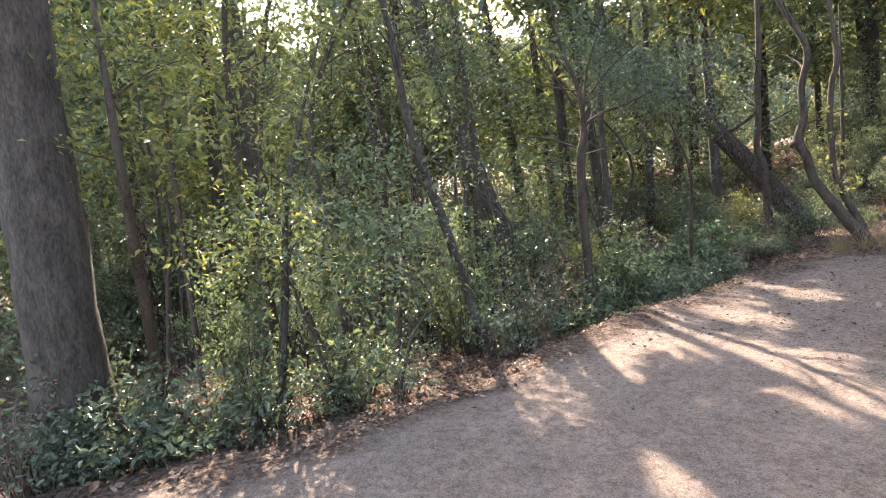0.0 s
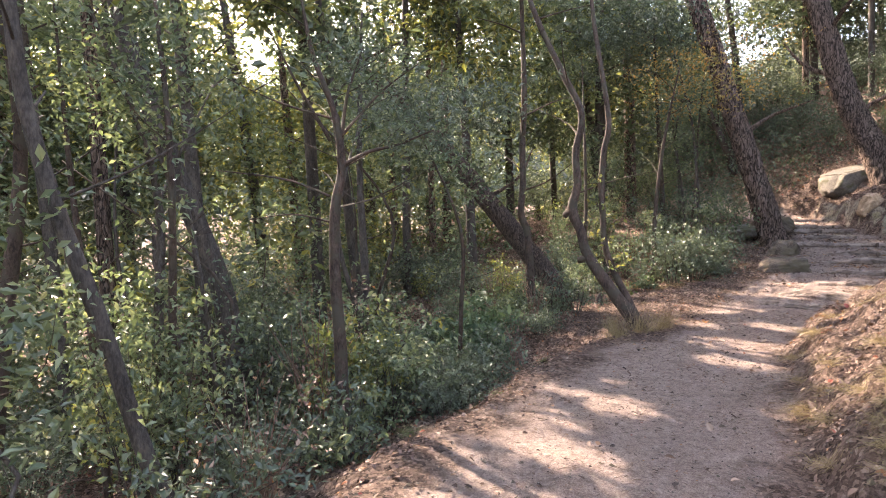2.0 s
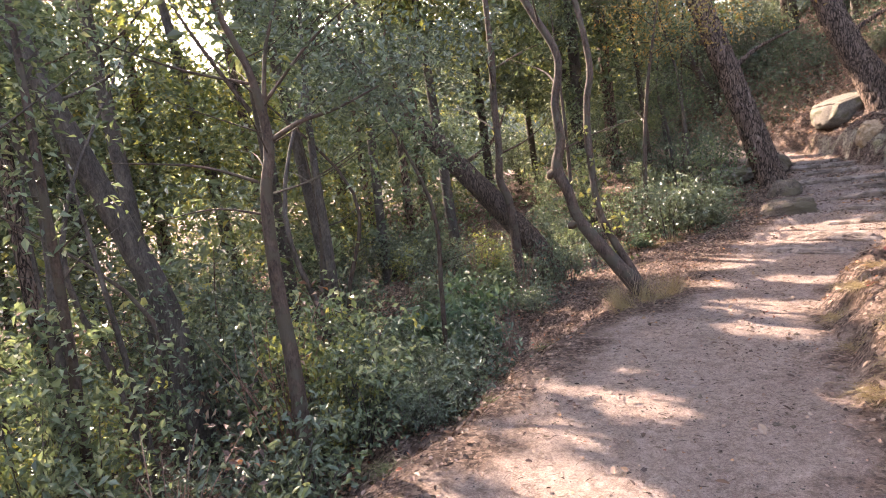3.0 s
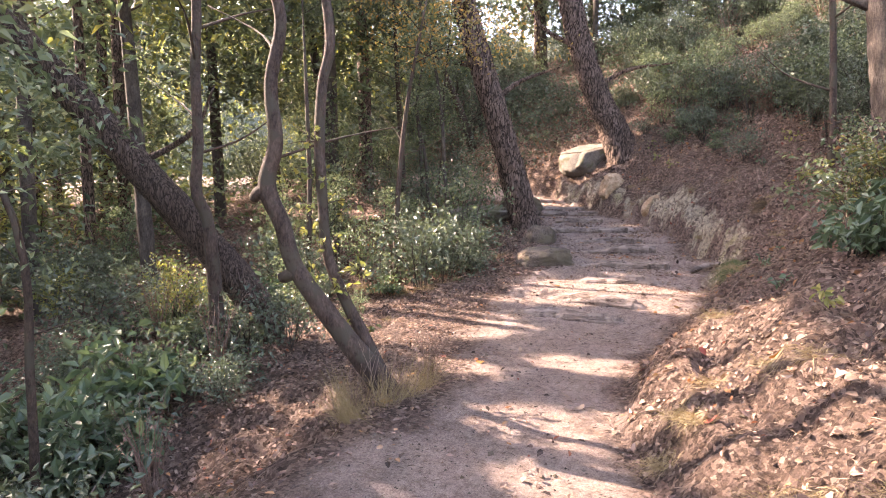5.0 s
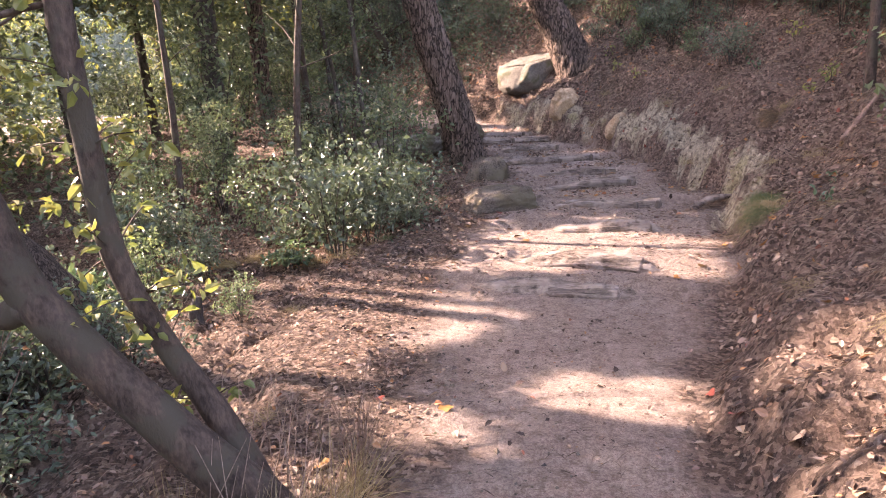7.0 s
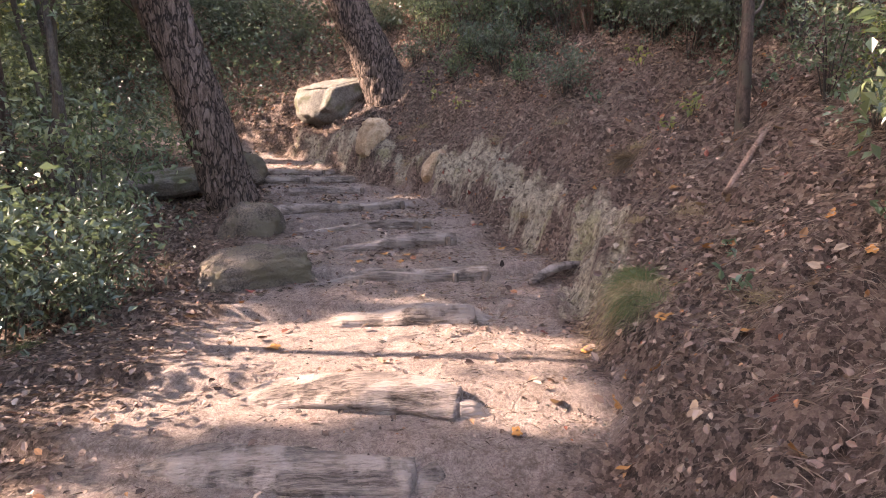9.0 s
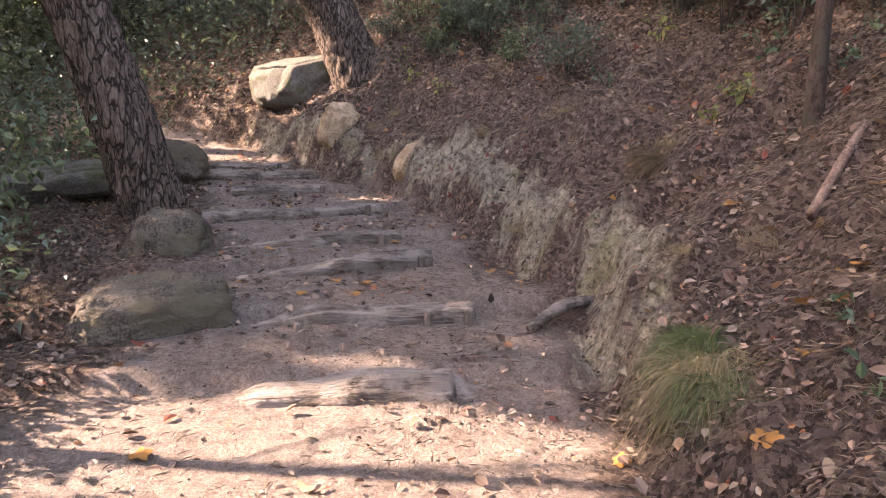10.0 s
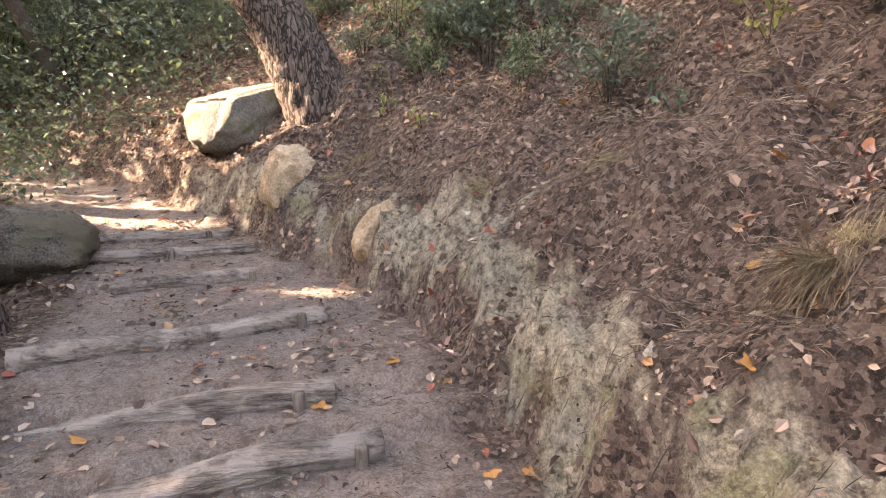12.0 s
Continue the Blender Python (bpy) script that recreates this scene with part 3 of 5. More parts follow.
pine_a, pine_b = (-1.55, 5.69, 0.72), (-2.11, 5.54, 2.80)
grown_tree("pine_tree", "large leaning pine with deeply plated brown bark beside the log steps", [pine_a, (-1.82, 5.62, 1.78), pine_b, (-2.70, 5.45, 4.79), (-3.9, 5.2, 9.0), (-4.4, 5.1, 12)],
           [0.29, 0.265, 0.25, 0.235, 0.2, 0.1], PINE_BARK, [((-4.2, 5.0, 11.5), (2.6, 2.6, 1.8), 160, 40, 0.35, DARK_GREEN)], 6, 2.2, leaf_size=0.16, sides=64, rings=230, plates=0.028, lump=0.06, category="pine tree", seed=3)
grown_tree("pine_tree", "large leaning pine with plated bark rooted behind a boulder", [(0.34, 8.88, 2.04), (0.0, 8.92, 2.95), (-0.40, 8.94, 3.75), (-0.95, 8.93, 5.4), (-1.9, 8.9, 9.5), (-2.3, 8.9, 12.5)],
           [0.42, 0.345, 0.31, 0.285, 0.22, 0.1], PINE_BARK, [((-2.2, 8.9, 12), (2.6, 2.6, 1.8), 160, 40, 0.35, DARK_GREEN)], 6, 2.2, leaf_size=0.16, sides=60, rings=210, plates=0.028, lump=0.06, category="pine tree", seed=8)

# the twin-stemmed crooked tree at the trail's edge
crooked = grown_tree("crooked_tree", "twin-stemmed crooked young tree with smooth bark at the trail edge",
                     [(-1.5, -1.98, 0.04), (-1.79, -2.13, 0.51), (-2.10, -2.26, 1.01), (-2.19, -2.30, 1.36), (-2.29, -2.34, 1.66), (-2.22, -2.32, 1.99), (-2.24, -2.33, 2.41), (-2.17, -2.30, 2.95), (-2.43, -2.40, 3.57), (-2.85, -2.5, 4.6), (-3.2, -2.4, 6.0)],
                     [0.115, 0.078, 0.067, 0.064, 0.068, 0.055, 0.05, 0.046, 0.042, 0.035, 0.018], SMOOTH_BARK, [((-3.2, -2.3, 6.2), (1.6, 1.6, 1.2), 90, 30, 0.25)], 4, 1.2, sides=20, rings=90, lump=0.12, rough=0.04, seed=4)
inv = crooked.children[0].matrix_parent_inverse.copy()
twin = limb("second_trunk", [(-1.52, -1.95, 0.05), (-1.67, -1.92, 0.37), (-1.84, -1.98, 0.75), (-1.96, -2.03, 1.12), (-1.99, -2.04, 1.57), (-2.00, -2.05, 2.01), (-1.97, -2.04, 2.44), (-1.91, -2.02, 2.74), (-1.95, -2.02, 3.2), (-2.2, -1.9, 4.4), (-2.3, -1.8, 5.6)],
            [0.08, 0.056, 0.047, 0.043, 0.041, 0.042, 0.039, 0.038, 0.034, 0.028, 0.013], SMOOTH_BARK, crooked, sides=18, rings=80, lump=0.12, rough=0.04, seed=9)
twin.matrix_parent_inverse = inv
for q in ([(-2.27, -2.34, 1.64), (-2.36, -2.36, 1.60), (-2.40, -2.36, 1.55)], [(-2.12, -2.27, 1.0), (-2.20, -2.28, 0.96), (-2.24, -2.29, 0.95)]):
    k = limb("branch_stub", q, [0.055, 0.05, 0.035], SMOOTH_BARK, crooked, sides=10, rings=7, lump=0.2)
    k.matrix_parent_inverse = inv

grown_tree("slender_tree", "slender grey young tree beside the leaning trunk", [(-4.00, -0.75, 0.22), (-4.04, -0.78, 1.22), (-4.13, -0.84, 1.59), (-4.10, -0.82, 2.14), (-4.10, -0.82, 2.84), (-4.05, -0.82, 3.8), (-4.2, -0.7, 6.5)],
           [0.085, 0.066, 0.06, 0.056, 0.053, 0.048, 0.025], SMOOTH_BARK, [((-4.2, -0.6, 6.4), (1.5, 1.5, 1.6), 90, 30, 0.25)], 5, 1.2, sides=14, rings=50, lump=0.12, seed=5)
grown_tree("leaning_tree", "strongly leaning dark brown trunk in the understory", [(-3.78, -0.2, 0.1), (-4.03, -0.36, 0.6), (-4.38, -0.58, 1.16), (-4.76, -0.84, 1.76), (-5.15, -1.1, 2.36), (-5.9, -1.55, 3.35), (-6.76, -2.09, 4.27), (-8.0, -2.7, 5.6)],
           [0.205, 0.195, 0.185, 0.175, 0.17, 0.155, 0.13, 0.06], LEAN_BARK, [((-7.8, -2.6, 5.6), (1.8, 1.8, 1.3), 110, 30, 0.28, DARK_GREEN)], 4, 1.4, sides=20, rings=70, lump=0.08, rough=0.06, seed=6)
twiggy = grown_tree("sapling", "thin young tree with fine spreading twigs and dark leaves", [(-2.53, -6.24, -0.59), (-2.53, -6.24, 0.37), (-2.55, -6.26, 1.00), (-2.54, -6.25, 1.66), (-2.50, -6.19, 2.07), (-2.53, -6.24, 2.57), (-2.64, -6.38, 3.1), (-2.75, -6.45, 3.9)],
           [0.07, 0.058, 0.052, 0.046, 0.04, 0.028, 0.02, 0.008], SMOOTH_BARK, [((-2.5, -6.0, 2.75), (1.0, 1.0, 0.8), 60, 26, 0.15, DARK_GREEN), ((-2.1, -5.6, 2.45), (0.5, 0.5, 0.25), 22, 24, 0.12, DARK_GREEN), ((-2.15, -4.95, 2.75), (0.85, 0.75, 0.28), 50, 26, 0.13, DARK_GREEN)], 14, 0.95, leaf_size=0.055, sides=12, rings=50, lump=0.1, seed=7)
for q, r in (([(0, 0, 2.07), (0.26, 0, 2.2), (0.52, 0, 2.26), (0.84, 0, 2.38)], 0.022), ([(-0.08, 0, 2.3), (-0.36, 0, 2.8), (-0.58, 0, 3.25)], 0.018), ([(-0.1, 0, 1.8), (-0.48, 0, 1.95), (-1.03, 0, 2.02)], 0.013),
             ([(0, 0, 2.15), (0.08, 0, 2.7), (0.24, 0, 3.15)], 0.02), ([(-0.05, 0, 1.55), (-0.42, 0, 1.64), (-0.8, 0, 1.6)], 0.01), ([(-0.02, 0, 1.7), (0.3, 0, 1.78), (0.7, 0, 1.98)], 0.01), ([(0.02, 0, 2.35), (0.4, 0, 2.75), (0.75, 0, 3.0)], 0.013), ([(-0.06, 0, 2.5), (-0.5, 0, 2.62), (-0.95, 0, 2.8)], 0.012)):
    k = limb("branch", [(-2.51 + 0.62 * u + 0.2 * u * u, -6.2 + 0.785 * u - 0.15 * u * u, z) for u, _, z in q], [r, r * 0.7, r * 0.3], SMOOTH_BARK, twiggy, sides=6, rings=14, lump=0.2, seed=3)
    k.matrix_parent_inverse = Matrix.Translation(-Vector(twiggy.location))
grown_tree("young_tree", "young tree leaning over the slope below the trail", [(-2.06, -8.05, -0.35), (-2.13, -8.18, 0.12), (-2.22, -8.39, 1.06), (-2.28, -8.53, 1.58), (-2.34, -8.67, 2.27), (-2.36, -8.72, 2.85), (-2.4, -8.8, 3.6), (-2.3, -8.9, 5.2)],
           [0.07, 0.056, 0.052, 0.048, 0.045, 0.042, 0.035, 0.015], DARK_BARK, [((-2.6, -8.9, 4.9), (1.2, 1.2, 1.0), 70, 30, 0.22)], 5, 1.0, sides=14, rings=50, lump=0.1, seed=11)
grown_tree("forked_tree", "forked tree with a dark trunk down the slope", [(-5.55, -5.56, -0.9), (-5.60, -5.66, 0.47), (-5.74, -5.94, 1.53), (-5.87, -6.20, 2.40), (-6.02, -6.5, 3.5), (-6.09, -6.61, 4.04), (-6.2, -6.8, 5.3), (-6.3, -6.9, 7.0), (-6.2, -6.9, 8.8)],
           [0.17, 0.15, 0.14, 0.13, 0.12, 0.11, 0.09, 0.06, 0.03], DARK_BARK, [((-5.6, -5.6, 8.6), (2.4, 2.4, 2.0), 200, 30, 0.3)], 6, 1.8, sides=16, rings=60, lump=0.08, seed=12)
grown_tree("large_tree", "large dark trunk standing at the edge of the clearing", [(-1.62, -11.95, -0.11), (-1.6, -11.95, 0.79), (-1.62, -11.95, 1.89), (-1.66, -11.95, 3.0), (-1.75, -11.9, 6.0), (-1.9, -11.9, 9.5)],
           [0.30, 0.27, 0.25, 0.24, 0.2, 0.1], DARK_BARK, [((-2.2, -11.9, 8.5), (2.6, 2.6, 2.4), 220, 30, 0.32)], 0, 2.0, sides=24, rings=80, lump=0.1, rough=0.04, seed=13)
for n, (bx, by, h, r) in enumerate(((-2.05, -11.35, 4.4, 0.055), (-1.42, -10.5, 3.4, 0.04), (-2.6, -10.2, 5.0, 0.06), (-3.4, -9.3, 5.5, 0.065), (-1.6, -9.9, 2.4, 0.03), (-3.3, -7.6, 4.8, 0.05), (-4.4, -8.6, 6.0, 0.08),
                                    (-3.9, -4.6, 4.2, 0.04), (-3.5, -3.4, 3.8, 0.035), (-5.2, -3.6, 6.0, 0.08), (-6.5, -9.2, 7.0, 0.11), (-3.1, 5.3, 5.5, 0.045), (-3.45, 5.45, 5.0, 0.035), (-3.9, 6.6, 5.0, 0.04),
                                    (-5.2, 3.4, 5.5, 0.05), (-4.6, 8.2, 6.0, 0.05), (-1.25, -10.0, 2.0, 0.02), (-0.95, -9.6, 1.7, 0.015), (-1.75, -9.3, 2.6, 0.025))
                                    + tuple((float(p), float(q), float(h), float(0.008 + h * 0.006)) for p, q, h in zip(rng.uniform(-8.5, -2.4, 26), rng.uniform(-13.5, -3.0, 26), rng.uniform(2.4, 6.0, 26)) if not (p > -4.8 and q > -5.0 or p > -3.4 and q > -9.0))):
    z0 = ground_at(bx, by)
    w = rng.normal(0, 0.16, 6)
    grown_tree("sapling", "thin upright sapling with sparse green leaves in the understory", [(bx, by, z0), (bx + w[0], by + w[1], z0 + h * 0.3), (bx + w[0] * 2 - 0.1, by + w[1] * 2, z0 + h * 0.6), (bx + w[2] * 2 - 0.25, by + w[3] * 3, z0 + h)],
               [r, r * 0.85, r * 0.65, r * 0.2], DARK_BARK if n % 2 else SMOOTH_BARK, [((bx - 0.2, by, z0 + h * 0.7), (0.85, 0.85, h * 0.33), int(26 + h * 9), 24, 0.18, YELLOW_GREEN if n in (0, 1, 2, 6) else GREEN)], 6, 0.8, leaf_size=0.075, sides=8, rings=20, lump=0.08, seed=20 + n, group="understory saplings")

# a small stem on the bank, the dark trunk above the trail, a far leaning stem
grown_tree("small_trunk", "slim grey trunk standing in leaf litter on the bank", [(3.07, 3.44, 1.55), (3.06, 3.45, 2.14), (3.05, 3.45, 2.54), (2.98, 3.5, 4.0), (2.8, 3.6, 6.0)], [0.06, 0.05, 0.048, 0.042, 0.025], SMOOTH_BARK, [((2.8, 3.6, 6.2), (1.4, 1.4, 1.2), 70, 30, 0.25)], 4, 1.0, sides=14, rings=40, lump=0.1, seed=31)
grown_tree("dark_trunk", "thick dark trunk rooted high on the bank", [(2.92, 0.7, 1.25), (2.84, 0.68, 2.1), (2.74, 0.66, 2.9), (2.5, 0.6, 5.0), (2.2, 0.6, 9.0)], [0.24, 0.20, 0.19, 0.17, 0.08], DARK_BARK, [((3.0, 0.4, 9.6), (2.4, 2.4, 1.6), 150, 30, 0.3)], 5, 1.8, sides=40, rings=110, plates=0.02, lump=0.08, seed=32)
grown_tree("leaning_sapling", "pale leaning stem behind the log steps", [(-4.55, 13.85, 1.9), (-4.83, 13.78, 3.39), (-5.22, 13.64, 4.44), (-6.0, 13.4, 6.6)], [0.17, 0.14, 0.12, 0.05], SMOOTH_BARK, [((-6, 13.4, 6.8), (1.6, 1.6, 1.3), 90, 30, 0.25)], 4, 1.2, sides=10, rings=30, seed=33)
# added broadleaf tree, there only so its boughs shade the bank
grown_tree("broadleaf_tree", "added young broadleaf tree whose dark green crown shades the bank", [(-4.7, 7.2, ground_at(-4.7, 7.2)), (-4.75, 7.1, 2.6), (-4.7, 6.7, 4.4), (-4.6, 6.2, 6.4)], [0.08, 0.065, 0.05, 0.02], SMOOTH_BARK, [((-4.7, 5.8, 6.3), (1.7, 2.6, 1.2), 300, 30, 0.26, DARK_GREEN)], 8, 1.8, sides=10, rings=24, lump=0.1, seed=35)
# small autumn tree whose yellow sprays hang before the pines
grown_tree("autumn_tree", "slim young tree with yellow and orange autumn leaves", [(-3.3, 2.9, 0.15), (-3.25, 2.95, 1.6), (-3.1, 3.0, 3.0), (-2.8, 3.1, 4.6)], [0.05, 0.042, 0.034, 0.012], SMOOTH_BARK, [((-2.6, 3.1, 4.2), (1.7, 1.5, 0.85), 90, 22, 0.22, AUTUMN)], 8, 1.3, leaf_size=0.07, sides=8, rings=24, seed=34)


def far_tree(n, bx, by, h, r, leaf, thick=1.0):
    z0 = ground_at(bx, by)
    lean = rng.normal(0, 0.5, 2) + (-0.6, 0.0)
    p = [(bx, by, z0), (bx + lean[0] * 0.3, by + lean[1] * 0.3, z0 + h * 0.35), (bx + lean[0] * 0.7, by + lean[1] * 0.7, z0 + h * 0.7), (bx + lean[0], by + lean[1], z0 + h)]
    w = h * 0.22
    grown_tree("forest_tree", "tall forest tree with a bare dark trunk and leafy crown", p, [r, r * 0.85, r * 0.6, r * 0.2], PINE_BARK if n % 3 == 0 else DARK_BARK,
               [((p[3][0], p[3][1], z0 + h * 0.8), (w, w, h * 0.25), int(160 * thick), 18, 0.34, leaf), ((p[2][0], p[2][1], z0 + h * 0.45), (w * 1.2, w * 1.2, h * 0.25), int(120 * thick), 18, 0.34, leaf)], 6, w * 0.9, leaf_size=0.22, sun_gaps=bx > -15, sides=10, rings=20, lump=0.06, seed=40 + n, group="forest trees")


spots = []
trial = np.random.default_rng(21)
while len(spots) < 34:
    bx, by = trial.uniform(-30, -6.5), trial.uniform(-22, 24)
    if all((bx - x) ** 2 + (by - y) ** 2 > 5 for x, y in spots):
        spots.append((bx, by))
while len(spots) < 56:
    bx, by = trial.uniform(-14, 16), trial.uniform(12, 34)
    if all((bx - x) ** 2 + (by - y) ** 2 > 5 for x, y in spots):
        spots.append((bx, by))
while len(spots) < 62:
    bx, by = trial.uniform(5, 14), trial.uniform(-16, 12)
    if all((bx - x) ** 2 + (by - y) ** 2 > 6 for x, y in spots):
        spots.append((bx, by))
# extra trees set towards the sun to shade the trail and the bank
spots += [(-6.8, 7.6), (-7.0, 10.2), (-7.8, -9.4), (-7.4, -7.0), (-8.4, -11.4), (-6.9, -5.2), (-8.6, 0.8), (-9.6, 2.9), (-8.9, -1.6), (-7.6, 2.2)]
valley = [(-17.7, -5.5), (-19.1, -3.3), (-15.8, -2.7), (-16.8, -0.2), (-14.4, 0.6), (-19.0, -7.6), (-17.6, -10.8), (-20.5, -1.5)] + [(-4.6, 14.8), (-2.9, 16.2), (-0.8, 15.2), (1.4, 16.6), (-12.2, 4.0), (-10.6, 8.2), (-14.6, 5.2)]
# crowns on the sunward slope are thickened to keep light off the trail
for n, (bx, by) in enumerate(spots + valley):
    far_tree(n, bx, by, trial.uniform(8, 13) if n < len(spots) else trial.uniform(11, 12.5), trial.uniform(0.10, 0.22), (GREEN, DARK_GREEN, GREEN, YELLOW_GREEN)[n % 4] if bx < -4 else (DARK_GREEN, GREEN)[n % 2], 1.5 if n >= len(spots) else 1.25 if -15 < bx < -5.5 and -12 < by < 8 else 1.0)


# ---- shrubs ----
def shrub_kind(name, label, h, w, stems, leaves, size, leaf, droop=0.3, bark=DARK_BARK):
    """A bush about its own origin."""
    bush = empty(name)
    tagged(bush, label, "shrub", "understory shrubs")
    tips = []
    for n in range(stems):
        a = n * 2.4 + rng.random()
        top = np.array([math.cos(a) * w * rng.uniform(0.3, 0.9), math.sin(a) * w * rng.uniform(0.3, 0.9), h * rng.uniform(0.6, 1.0)])
        mid = top * (0.4, 0.4, 0.55) + rng.normal(0, 0.04, 3)
        limb("stem", [(0.03 * math.cos(a), 0.03 * math.sin(a), -0.15), mid, top], [0.013, 0.009, 0.004] if stems < 20 else [0.009, 0.006, 0.0025], bark, bush, sides=4, rings=5)
        tips += [mid, (mid + top) / 2, top, top]
    tips = np.array(tips)
    pick = tips[rng.integers(0, len(tips), leaves // 12)] + rng.normal(0, 1, (leaves // 12, 3)) * (w * 0.3, w * 0.3, h * 0.16)
    pick[:, 2] = np.maximum(pick[:, 2], 0.08)
    at = np.repeat(pick, 12, 0) + rng.normal(0, 1, (len(pick) * 12, 3)) * (0.09, 0.09, 0.05)
    v, f = leaf_arrays(at, size * rng.uniform(0.6, 1.3, len(at)), droop=droop, width=0.5, upward=0.55, round_leaf=h < 0.7)
    solid("foliage", v, f, leaf, bush, smooth=False)
    return bush


KINDS = [shrub_kind("shrub", "low broadleaf shrub with glossy dark green leaves", 0.9, 0.6, 7, 900, 0.08, DARK_GREEN),
         shrub_kind("shrub", "loose understory shrub with mid-green leaves", 1.3, 0.7, 8, 1100, 0.085, GREEN),
         shrub_kind("shrub", "tall thin understory shrub with mid-green leaves", 2.2, 0.8, 8, 1700, 0.09, GREEN),
         shrub_kind("shrub", "shrub with dense small green leaves", 1.6, 0.8, 9, 1700, 0.07, DARK_GREEN),
         shrub_kind("shrub", "shrub with yellowing autumn leaves", 1.7, 0.7, 7, 1100, 0.08, YELLOW_GREEN),
         shrub_kind("fern", "fresh green low plant on the slope below the trail", 0.6, 0.55, 7, 420, 0.13, BRIGHT_GREEN),
         shrub_kind("bare_shrub", "nearly leafless shrub of thin brown twigs", 1.3, 0.6, 22, 130, 0.06, FALLEN, bark=TWIG_BROWN)]
KINDS.append(shrub_kind("low_plant", "low leafy ground plant with glossy dark green leaves", 0.5, 0.42, 8, 480, 0.062, DARK_GREEN, 0.15))
KINDS.append(shrub_kind("low_plant", "low leafy ground plant with mid-green leaves", 0.45, 0.45, 8, 400, 0.075, GREEN, 0.15))
HOME = [k for k in KINDS]
TALL = (0.9, 1.3, 2.2, 1.6, 1.7, 0.6, 1.3, 0.5, 0.45)


def plant(kind, x, y, s=1.0, turn=None):
    tall = TALL[kind] * s
    # shrink a shrub that would block one of the lit spots
    if not shaded(np.array([(x + dx, y, ground_at(x, y) + k * tall) for k in (0.4, 0.7, 1.0) for dx in (-0.3, 0.3)])).all():
        s *= 0.55
    m = pose(x, y, ground_at(x, y) - 0.03, rng.uniform(-8, 8), rng.uniform(-8, 8), rng.uniform(0, 360) if turn is None else turn)
    k = HOME[kind]
    if k is not None:
        HOME[kind] = None
        ob = k
        ob.matrix_basis = m
    else:
        ob = copy_thing(KINDS[kind], m)
    ob.scale = (s, s, s * float(rng.uniform(0.85, 1.2)))
    return ob


def clear(x, y, left=0.35, right=0.9):
    return x < np.interp(y, LEFT_Y, LEFT_X) - left or x > np.interp(y, RIGHT_Y, RIGHT_X) + right


# below the trail on the downhill side
done = 0
while done < 100:
    x, y = rng.uniform(-11, -0.6), rng.uniform(-14.5, 3.0)
    if not clear(x, y, 0.55) or x < -11:
        continue
    if (-5.0 < x and -4.6 < y < 0.5) or math.hypot(x + 1.5, y + 2.0) < 1.3 or math.hypot(x + 2.5, y + 6.2) < 0.5 or (-3.2 < y < 2.2 and x > -3.4):
        continue
    d = np.interp(y, LEFT_Y, LEFT_X) - x
    kind = rng.choice([0, 1, 5, 6], p=[0.42, 0.14, 0.10, 0.34]) if d < 1.5 else rng.choice([0, 1, 2, 3, 4, 6], p=[0.26, 0.26, 0.16, 0.12, 0.1, 0.1])
    plant(int(kind), x, y, rng.uniform(0.4, 0.85) if d < 1.5 else rng.uniform(0.85, 1.35))
    done += 1
